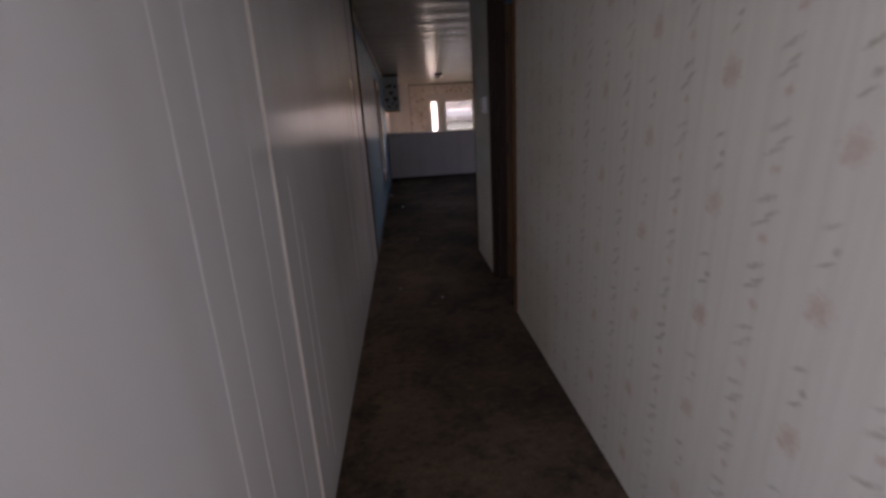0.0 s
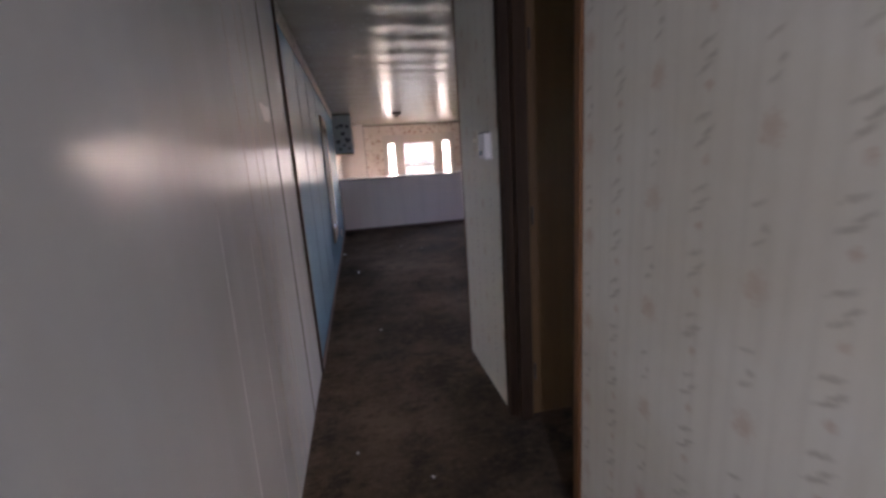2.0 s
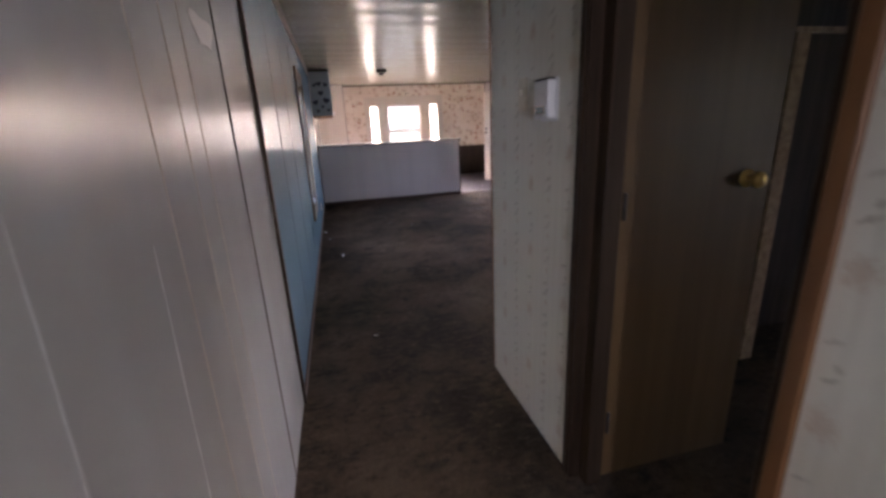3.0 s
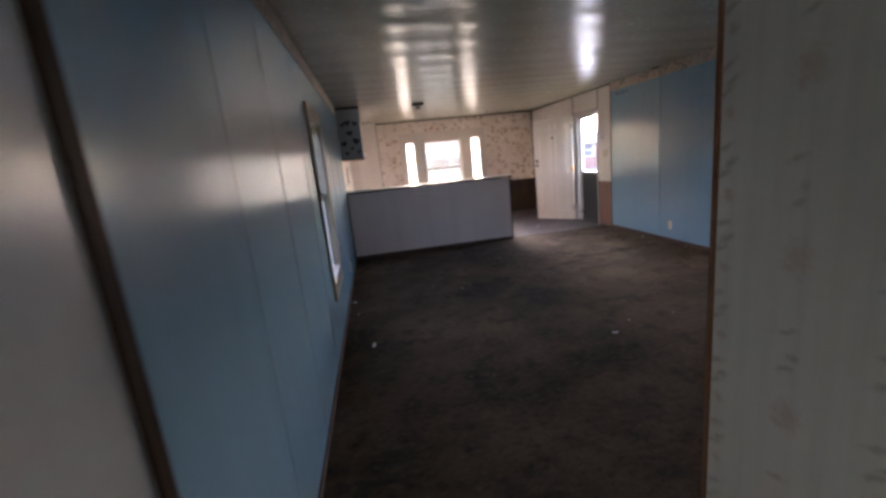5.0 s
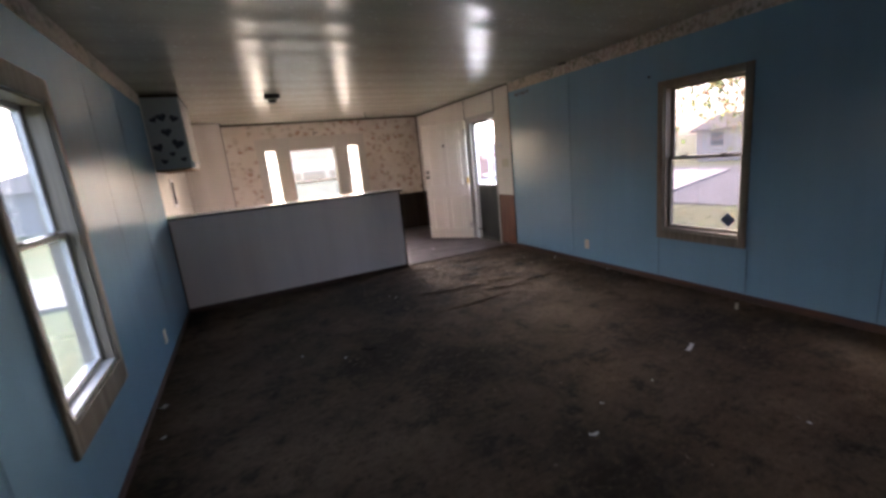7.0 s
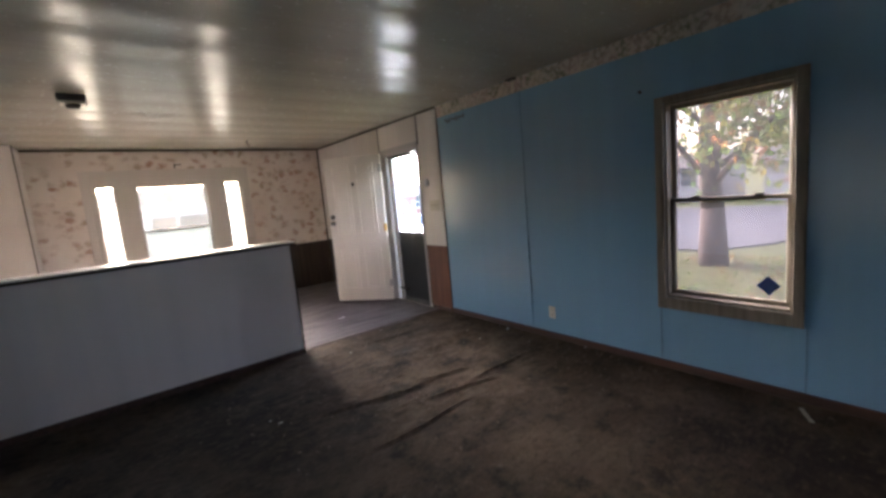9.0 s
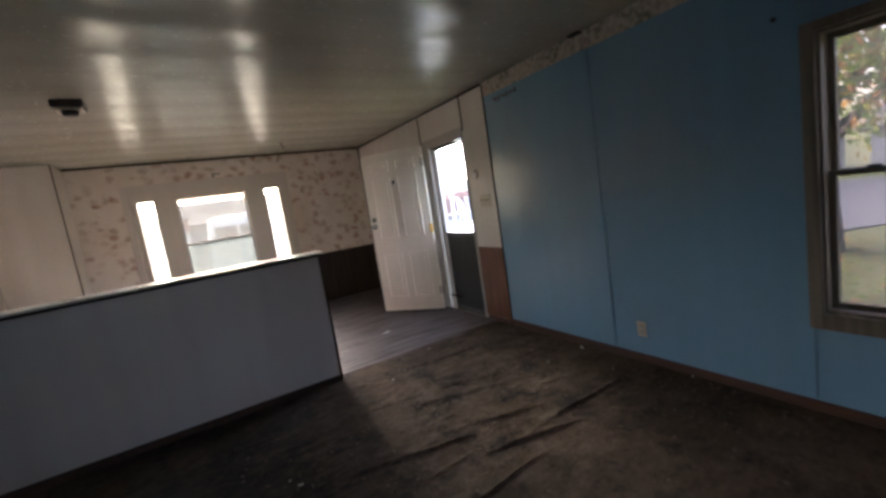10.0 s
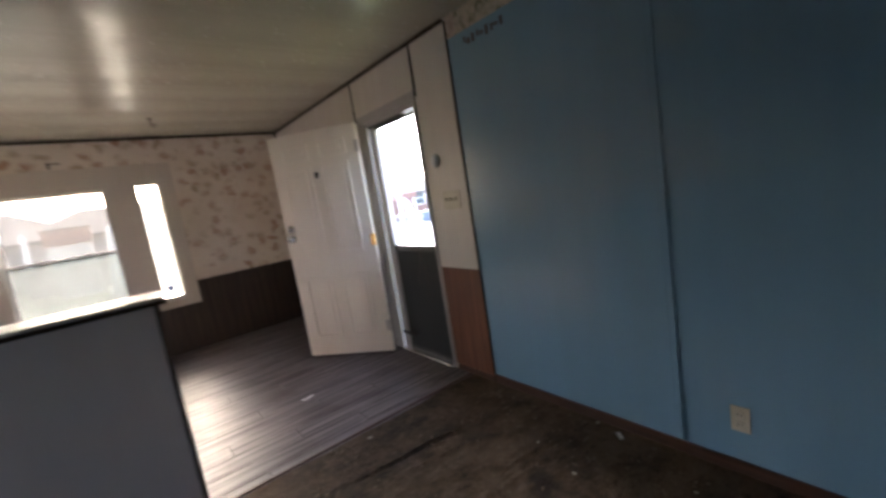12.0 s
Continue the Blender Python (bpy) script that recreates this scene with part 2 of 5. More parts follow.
def plank_mat():
    m, nt, bs, ob = begin("vinyl_plank", 0.3)
    info = nt.nodes.new("ShaderNodeObjectInfo")
    add = nt.nodes.new("ShaderNodeVectorMath")
    wire(nt, ob, add.inputs[0])
    off = nt.nodes.new("ShaderNodeCombineXYZ")
    wire(nt, calc(nt, "MULTIPLY", info.outputs["Random"], 37.0), off.inputs[1])
    wire(nt, off.outputs[0], add.inputs[1])
    g = clouds(nt, stretch(nt, add.outputs[0], 1.3, 30, 1), 1.0, 6, 0.6)
    c = blend(nt, span(nt, g, 0.33, 0.68), (0.048, 0.041, 0.042), (0.25, 0.218, 0.216))
    c = blend(nt, calc(nt, "MULTIPLY", info.outputs["Random"], 0.22), c, (0.13, 0.10, 0.09))
    dirt = clouds(nt, ob, 3, 6)
    c = blend(nt, span(nt, dirt, 0.5, 0.75, 0, 0.6), c, (0.05, 0.038, 0.03))
    wire(nt, c, bs.inputs["Base Color"])
    wire(nt, span(nt, dirt, 0.35, 0.7, 0.42, 0.48), bs.inputs["Roughness"])
    bs.inputs["Specular IOR Level"].default_value = 0.12
    relief(nt, bs, g, 0.2, 0.0015)
    return m


def ceiling_mat():
    m, nt, bs, ob = begin("ceiling_gloss_paint", 0.3)
    big, fine = clouds(nt, ob, 0.8, 5), clouds(nt, ob, 30, 4)
    c = blend(nt, span(nt, big, 0.4, 0.75, 0, 0.5), (0.50, 0.475, 0.40), (0.37, 0.32, 0.23))
    wire(nt, c, bs.inputs["Base Color"])
    bs.inputs["Specular IOR Level"].default_value = 0.34
    wire(nt, span(nt, fine, 0.35, 0.7, 0.22, 0.28), bs.inputs["Roughness"])
    relief(nt, bs, calc(nt, "ADD", calc(nt, "MULTIPLY", fine, 0.7), clouds(nt, stretch(nt, ob, 1.5, 5, 1), 1.0, 3)), 0.3, 0.006)
    return m


def border_mat():
    m, nt, bs, ob = begin("wallpaper_border", 0.6)
    v = nt.nodes.new("ShaderNodeTexVoronoi")
    v.inputs["Scale"].default_value = 1.0
    wire(nt, stretch(nt, ob, 7, 7, 9), v.inputs["Vector"])
    hue = nt.nodes.new("ShaderNodeSeparateColor")
    wire(nt, v.outputs["Color"], hue.inputs[0])
    c = blend(nt, span(nt, hue.outputs[0], 0.35, 0.65), (0.40, 0.30, 0.25), (0.42, 0.38, 0.28))
    c = blend(nt, span(nt, hue.outputs[1], 0.5, 0.75), c, (0.20, 0.20, 0.13))
    c = blend(nt, span(nt, clouds(nt, ob, 30, 5), 0.38, 0.58, 0, 0.8), c, (0.62, 0.54, 0.46))
    wire(nt, c, bs.inputs["Base Color"])
    relief(nt, bs, clouds(nt, ob, 60, 3), 0.3, 0.002)
    return m


def grass_mat():
    m, nt, bs, ob = begin("autumn_lawn", 0.9)
    c = blend(nt, span(nt, clouds(nt, ob, 0.5, 6), 0.4, 0.65), (0.045, 0.085, 0.010), (0.090, 0.095, 0.018))
    c = blend(nt, span(nt, clouds(nt, ob, 14, 4), 0.52, 0.68, 0, 0.5), c, (0.13, 0.065, 0.025))
    c = blend(nt, span(nt, clouds(nt, ob, 40, 3), 0.4, 0.7, 0, 0.4), c, (0.03, 0.048, 0.012))
    wire(nt, c, bs.inputs["Base Color"])
    relief(nt, bs, clouds(nt, ob, 40, 4), 0.8, 0.03)
    return m


def leaf_mat():
    m, nt, bs, ob = begin("autumn_leaf", 0.7)
    geo = nt.nodes.new("ShaderNodeNewGeometry")
    ramp = nt.nodes.new("ShaderNodeValToRGB")
    cols = [(0.0, (0.07, 0.10, 0.03)), (0.50, (0.12, 0.13, 0.04)), (0.75, (0.20, 0.13, 0.05)), (0.92, (0.24, 0.09, 0.05)), (1.0, (0.20, 0.04, 0.03))]
    while len(ramp.color_ramp.elements) < len(cols):
        ramp.color_ramp.elements.new(0.5)
    for e, (p, c) in zip(ramp.color_ramp.elements, cols):
        e.position, e.color = p, (*c, 1)
    wire(nt, geo.outputs["Random Per Island"], ramp.inputs[0])
    wire(nt, ramp.outputs[0], bs.inputs["Base Color"])
    thin, mix = nt.nodes.new("ShaderNodeBsdfTranslucent"), nt.nodes.new("ShaderNodeMixShader")   # light shines through a leaf
    wire(nt, blend(nt, 1.0, ramp.outputs[0], (2.0, 2.9, 1.5), "MULTIPLY"), thin.inputs[0])
    mix.inputs[0].default_value = 0.5
    wire(nt, bs.outputs[0], mix.inputs[1])
    wire(nt, thin.outputs[0], mix.inputs[2])
    wire(nt, mix.outputs[0], nt.nodes["Material Output"].inputs[0])
    return m


M_WHITE = paint("hall_white_paint", (0.63, 0.645, 0.66), (0.44, 0.41, 0.38), 0.23, 0.5, bump=0.10, spec=1.0, gloss=(1.0, 0.90, 0.80))
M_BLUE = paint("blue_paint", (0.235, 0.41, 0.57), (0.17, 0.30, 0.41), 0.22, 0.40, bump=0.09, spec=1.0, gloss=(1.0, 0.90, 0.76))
M_SEAM = plain("dark_blue_seam", (0.11, 0.20, 0.29), 0.45)
M_KITCHEN = paint("kitchen_white_paint", (0.64, 0.60, 0.54), (0.40, 0.32, 0.22), 0.42, 0.4)
M_PARTITION = paint("partition_paint", (0.85, 0.765, 0.745), (0.46, 0.40, 0.40), 0.40, 0.35, bump=0.15)
M_PANELWHITE = paint("white_panel", (0.78, 0.73, 0.67), (0.42, 0.34, 0.25), 0.42, 0.35)
M_DOORWHITE = paint("door_white_paint", (0.82, 0.78, 0.71), (0.50, 0.42, 0.32), 0.38, 0.25)
M_JAMB = paint("jamb_white_paint", (0.52, 0.49, 0.48), (0.38, 0.33, 0.28), 0.4, 0.35)
M_LEDGE = paint("ledge_white", (0.78, 0.76, 0.72), (0.5, 0.45, 0.38), 0.36, 0.2)
M_GREYTRIM = paint("window_surround_paint", (0.56, 0.52, 0.455), (0.30, 0.25, 0.19), 0.5, 0.3)
M_HALLPAPER = wallpaper("hall_wallpaper", (0.66, 0.645, 0.555), (0.28, 0.255, 0.19), (0.44, 0.30, 0.20), 0.55)
M_FARPAPER = blossom_paper("kitchen_wallpaper", (0.66, 0.60, 0.52), (0.36, 0.28, 0.19), (0.34, 0.19, 0.12))
M_CARPET, M_PLANK, M_CEIL, M_BORDER = carpet_mat(), plank_mat(), ceiling_mat(), border_mat()
M_TRIMWOOD = wood("window_trim_wood", (0.25, 0.21, 0.155), (0.16, 0.13, 0.095), 0.5)
M_DARKWOOD = wood("dark_brown_trim", (0.050, 0.029, 0.016), (0.024, 0.015, 0.009), 0.5, spec=0.2)
M_CASING = wood("door_casing_wood", (0.19, 0.088, 0.030), (0.10, 0.046, 0.018), 0.45, spec=0.35)
M_HALLDOOR = wood("hall_door_veneer", (0.130, 0.076, 0.032), (0.098, 0.057, 0.024), 0.42, scale=0.5, spec=0.3)
M_REDWOOD = wood("red_brown_panelling", (0.22, 0.080, 0.036), (0.11, 0.04, 0.02), 0.4)
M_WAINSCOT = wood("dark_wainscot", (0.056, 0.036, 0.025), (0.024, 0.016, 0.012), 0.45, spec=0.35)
M_BASE = wood("baseboard_wood", (0.10, 0.045, 0.026), (0.045, 0.022, 0.015), 0.5, 1)
M_RAWWOOD = wood("raw_shelf_wood", (0.42, 0.27, 0.15), (0.25, 0.15, 0.08), 0.6, 1)
M_VINYLFRAME = plain("aluminium_sash", (0.42, 0.40, 0.38), 0.4, 0.3)
M_WHITESASH = plain("white_sash", (0.66, 0.64, 0.62), 0.4)
M_GLASS = pane_glass("dusty_glass", 0.02, (0.66, 0.68, 0.68))
M_SCREENED = pane_glass("screened_glass", 0.009, (0.37, 0.34, 0.345))
M_FROST = pane_glass("filmed_glass", 0.02, (0.46, 0.47, 0.47))
# warm tint and extra haze stand in for warm light in the wall sheen
M_SIDEGLASS = pane_glass("warm_hazed_glass", 0.085, (0.84, 0.80, 0.71))
M_NORTHGLASS = pane_glass("north_glass", 0.011, (0.46, 0.44, 0.40))
M_FILM = pane_glass("plastic_covered_glass", 0.020, (0.22, 0.23, 0.21), streaks=True)
M_DOORGLASS = pane_glass("storm_door_glass", 0.004, (0.90, 0.91, 0.92))
M_BLACK = plain("black_storm_panel", (0.018, 0.020, 0.019), 0.3)
M_STORMFRAME = plain("storm_door_frame", (0.10, 0.095, 0.09), 0.4, 0.4)
M_BRASS = plain("brass", (0.75, 0.50, 0.18), 0.3, 1.0, 0.2)
M_STEEL = plain("steel", (0.60, 0.58, 0.55), 0.25, 1.0, 0.2)
M_DARKMETAL = plain("dark_metal", (0.06, 0.05, 0.045), 0.45, 0.6)
M_PLASTIC = plain("ivory_plastic", (0.62, 0.57, 0.45), 0.35, 0, 0.15)
M_WHITEPLASTIC = plain("white_plastic", (0.72, 0.72, 0.72), 0.35, 0, 0.12)
M_BLACKHOLE = plain("dark_slot", (0.02, 0.018, 0.016), 0.9)
M_BLACKHOLE.node_tree.nodes["Principled BSDF"].inputs["Specular IOR Level"].default_value = 0.05
M_STICKER = plain("blue_sticker", (0.012, 0.03, 0.14), 0.4, 0, 0.1)
M_CABPANEL = plain("grey_blue_laminate", (0.34, 0.365, 0.37), 0.45, 0, 0.2, 6)
M_HEART = plain("navy_heart_print", (0.028, 0.034, 0.050), 0.5, 0, 0.2)
M_PAPER = plain("paper", (0.78, 0.77, 0.74), 0.7, 0, 0.15)
M_STRAW = plain("carpet_fluff", (0.19, 0.145, 0.10), 0.9, 0, 0.4)
M_GRIME = plain("scraped_backing", (0.10, 0.11, 0.12), 0.8, 0, 0.5, 60)
M_SCUFF = plain("scuffed_paint", (0.68, 0.69, 0.69), 0.35, 0, 0.25, 30)
M_PEEL = plain("bare_plaster_patch", (0.86, 0.84, 0.83), 0.26, 0, 0.1, 50)
M_GRASS, M_LEAF = grass_mat(), leaf_mat()
M_ROAD = plain("asphalt", (0.10, 0.108, 0.112), 0.9, 0, 0.2, 0.7)
M_ROAD.node_tree.nodes["Principled BSDF"].inputs["Specular IOR Level"].default_value = 0.15
M_PAD = plain("pale_concrete", (0.36, 0.35, 0.335), 0.8, 0, 0.25, 3)
M_CONCRETE = plain("concrete", (0.2, 0.195, 0.185), 0.8, 0, 0.3, 5)
M_BARK = plain("bark", (0.09, 0.07, 0.055), 0.9, 0, 0.6, 18)
M_SIDING = plain("white_siding", (0.36, 0.36, 0.355), 0.6, 0, 0.15, 2)
M_GREYSIDING = plain("grey_siding", (0.20, 0.195, 0.20), 0.7, 0, 0.2, 2)
M_REDSIDING = plain("red_brown_siding", (0.14, 0.065, 0.05), 0.7, 0, 0.3, 3)
M_ROOF = plain("grey_shingle", (0.07, 0.066, 0.066), 0.85, 0, 0.4, 12)
M_WHITEMETAL = plain("white_vehicle_paint", (0.42, 0.42, 0.44), 0.4, 0, 0.1, 2)
M_DARKGLASS = plain("far_window_glass", (0.05, 0.06, 0.07), 0.1, 0, 0.1)
M_CARBLUE = plain("blue_tarp", (0.06, 0.09, 0.14), 0.5, 0, 0.3, 3)

# ---- mesh helpers ----


def add_box(bm, x0, x1, y0, y1, z0, z1, m=None):
    vs = [bm.verts.new((x, y, z)) for x in (x0, x1) for y in (y0, y1) for z in (z0, z1)]
    for q in ((0, 1, 3, 2), (4, 6, 7, 5), (0, 4, 5, 1), (2, 3, 7, 6), (0, 2, 6, 4), (1, 5, 7, 3)):
        bm.faces.new([vs[i] for i in q])
    if m is not None:
        bmesh.ops.transform(bm, matrix=m, verts=vs)
    return vs


def box(x0, x1, y0, y1, z0, z1, bevel=0.0, seg=1):
    bm = bmesh.new()
    add_box(bm, x0, x1, y0, y1, z0, z1)
    if bevel:
        bmesh.ops.bevel(bm, geom=bm.edges[:], offset=bevel, segments=seg, affect="EDGES", profile=0.5)
    return bm


def rod(p, q, r, n=12, r2=None, bm=None):
    bm = bm or bmesh.new()
    p, q = Vector(p), Vector(q)
    d = q - p
    m = Matrix.Translation((p + q) / 2) @ d.to_track_quat("Z", "Y").to_matrix().to_4x4()
    bmesh.ops.create_cone(bm, cap_ends=True, segments=n, radius1=r, radius2=r if r2 is None else r2, depth=d.length, matrix=m)
    return bm


def ball(c, r, sx=1, sy=1, sz=1, bm=None, seg=14):
    bm = bm or bmesh.new()
    bmesh.ops.create_uvsphere(bm, u_segments=seg, v_segments=seg // 2 + 2, radius=r, matrix=Matrix.Translation(c) @ Matrix.Diagonal((sx, sy, sz, 1)))
    return bm


def mesh_of(bm, name, mat, smooth=False):
    bmesh.ops.recalc_face_normals(bm, faces=bm.faces[:])
    me = bpy.data.meshes.new(name)
    bm.to_mesh(me)
    bm.free()
    me.materials.append(mat)
    if smooth:
        for p in me.polygons:
            p.use_smooth = True
    return me


def part(name, bm, material, parent, label="", smooth=False):
    """One mesh object under a thing or under a part."""
    ob = new(name, mesh_of(bm, name, material, smooth))
    ob.parent = parent
    if parent is not None:
        ob.matrix_parent_inverse = Matrix.Translation(parent.location).inverted() if parent.type == "EMPTY" and parent.parent is None else Matrix()
    return tagged(ob, label)


def thing(name, label, category, at=(0, 0, 0), group="", kind=""):
    ob = new(name)
    ob.location = at
    ob.empty_display_size = 0.1
    return tagged(ob, label, category, group, kind)


def solid(name, bm, material, label, category, group="", kind="", smooth=False):
    """A thing or a piece of the setting that is one mesh."""
    return tagged(new(name, mesh_of(bm, name, material, smooth)), label, category, group, kind)


def wall_mesh(axis, inner, outer, u0, u1, z0, z1, holes=()):
    """A wall slab along y (axis 0: the slab lies between two x) or along x (axis 1), with openings (u0, u1, z0, z1) cut through."""
    us = sorted({u0, u1, *[h[0] for h in holes], *[h[1] for h in holes]})
    zs = sorted({z0, z1, *[h[2] for h in holes], *[h[3] for h in holes]})
    bm = bmesh.new()
    made = {}

    def v(a, u, z):
        key = (a, u, z)
        if key not in made:
            made[key] = bm.verts.new((a, u, z) if axis == 0 else (u, a, z))
        return made[key]

    def full(i, j):
        if not (0 <= i < len(us) - 1 and 0 <= j < len(zs) - 1):
            return False
        cu, cz = (us[i] + us[i + 1]) / 2, (zs[j] + zs[j + 1]) / 2
        return not any(h[0] < cu < h[1] and h[2] < cz < h[3] for h in holes)
    for i in range(len(us) - 1):
        for j in range(len(zs) - 1):
            if not full(i, j):
                continue
            a, b, c, d = us[i], us[i + 1], zs[j], zs[j + 1]
            for s in (inner, outer):
                bm.faces.new([v(s, a, c), v(s, b, c), v(s, b, d), v(s, a, d)])
            for di, dj, p, q in ((-1, 0, (a, c), (a, d)), (1, 0, (b, c), (b, d)), (0, -1, (a, c), (b, c)), (0, 1, (a, d), (b, d))):
                if not full(i + di, j + dj):
                    bm.faces.new([v(inner, *p), v(inner, *q), v(outer, *q), v(outer, *p)])
    return bm


def wall(name, material, label, *args, **kw):
    return solid(name, wall_mesh(*args, **kw), material, label, "wall", kind="structure")


def strip(name, material, label, category, x0, x1, y0, y1, z0, z1, bevel=0.002):
    return solid(name, box(x0, x1, y0, y1, z0, z1, bevel), material, label, category, kind="structure")


# ---- large structure ----
EW = (6.318, 6.965, 0.49, 1.722)     # east window opening: y0 y1 z0 z1
WW = (6.285, 6.925, 0.495, 1.72)      # west window opening
DOOR = (9.61, 10.33, 0.0, 1.83)     # front door opening
NW = (1.13, 2.87, 0.56, 1.77)       # north window group: x0 x1 z0 z1
BW = (-2.25, -1.25, 0.70, 1.90)     # west window of the hallway, out of view, added for light
RW = (0.40, 1.40, 0.70, 1.75)       # bedroom window, never in view, added to brighten the room
HD = (2.41, 3.045, 0.0, 1.97)        # hall door opening

wall("wall_west_hall", M_WHITE, "glossy off-white painted hallway panelling", 0, 0.0, -0.12, SOUTH, 3.80, -0.1, H + 0.05, holes=[BW])
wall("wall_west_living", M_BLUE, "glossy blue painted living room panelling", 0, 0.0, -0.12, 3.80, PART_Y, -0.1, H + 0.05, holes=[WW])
wall("wall_west_kitchen", M_KITCHEN, "off-white painted kitchen wall", 0, 0.0, -0.12, PART_Y, NORTH + 0.12, -0.1, H + 0.05)
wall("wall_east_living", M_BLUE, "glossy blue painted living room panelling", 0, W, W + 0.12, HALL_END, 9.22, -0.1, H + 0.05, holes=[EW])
wall("wall_east_entry", M_PANELWHITE, "white panelled wall round the front door", 0, W, W + 0.12, 9.22, NORTH + 0.12, -0.1, H + 0.05, holes=[DOOR])
wall("wall_north", M_FARPAPER, "floral wallpapered kitchen end wall", 1, NORTH, NORTH + 0.12, 0.0, W, -0.1, H + 0.05, holes=[NW])
wall("wall_hall_east", M_HALLPAPER, "cream floral wallpapered hallway wall", 0, HALL_X, HALL_X + 0.09, SOUTH, HALL_END - 0.001, -0.1, H + 0.05, holes=[HD])
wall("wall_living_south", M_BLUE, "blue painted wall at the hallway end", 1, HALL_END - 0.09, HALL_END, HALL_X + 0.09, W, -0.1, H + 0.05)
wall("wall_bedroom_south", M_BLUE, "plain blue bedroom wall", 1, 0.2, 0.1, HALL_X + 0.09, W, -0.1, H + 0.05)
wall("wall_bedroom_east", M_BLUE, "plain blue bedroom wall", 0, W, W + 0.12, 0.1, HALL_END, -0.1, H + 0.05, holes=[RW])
wall("wall_south_hall", M_WHITE, "plain wall closing the hallway", 1, SOUTH, SOUTH - 0.12, -0.12, HALL_X + 0.09, -0.1, H + 0.05)


wall("wall_east_rear", M_WHITE, "plain rear side wall", 0, W, W + 0.12, SOUTH - 0.12, 0.099, -0.1, H + 0.05)
wall("wall_south_rear", M_WHITE, "plain rear end wall", 1, SOUTH, SOUTH - 0.12, HALL_X + 0.091, W - 0.001, -0.1, H + 0.05)
CLOSET = (1.75, 3.30, -0.1, 1.95)   # dark closet opening in the bedroom
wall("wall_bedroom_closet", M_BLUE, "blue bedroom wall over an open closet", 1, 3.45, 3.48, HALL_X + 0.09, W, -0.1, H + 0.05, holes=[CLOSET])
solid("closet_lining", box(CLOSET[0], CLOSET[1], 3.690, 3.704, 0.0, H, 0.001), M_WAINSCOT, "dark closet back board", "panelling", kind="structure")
solid("closet_head", box(CLOSET[0], CLOSET[1], 3.440, 3.485, 1.555, 1.574, 0.002), M_RAWWOOD, "pale closet head rail", "trim", kind="structure")
solid("closet_post", box(2.20, 2.275, 3.440, 3.485, 0.004, 1.554, 0.003), M_RAWWOOD, "pale wooden closet post", "trim", kind="structure")


def ceiling_sheet():
    """Panels that sag a little between the joists, with a fine joint every four feet."""
    bm = bmesh.new()
    xs = np.linspace(-0.02, W + 0.02, 30)
    ys = np.arange(SOUTH - 0.05, NORTH + 0.06, 0.0254)
    rows = []
    for y in ys:
        ph = (y - 0.12) / 0.4064
        f = ph - math.floor(ph)
        sag = 0.0062 * (1 - math.cos(2 * math.pi * f)) / 2
        joint = 0.0012 if min(f, 1 - f) < 0.033 else 0.0
        rows.append([bm.verts.new((x, y, H - sag - joint + 0.0012 * noise.noise((x * 0.9, y * 1.7, 3.1)))) for x in xs])
    for a, b in zip(rows, rows[1:]):
        for i in range(len(xs) - 1):
            bm.faces.new((a[i], a[i + 1], b[i + 1], b[i]))
    add_box(bm, -0.12, W + 0.12, SOUTH - 0.12, NORTH + 0.12, H + 0.06, H + 0.16)
    return bm


solid("ceiling", ceiling_sheet(), M_CEIL, "glossy cream painted ceiling panels", "ceiling", kind="structure", smooth=False)


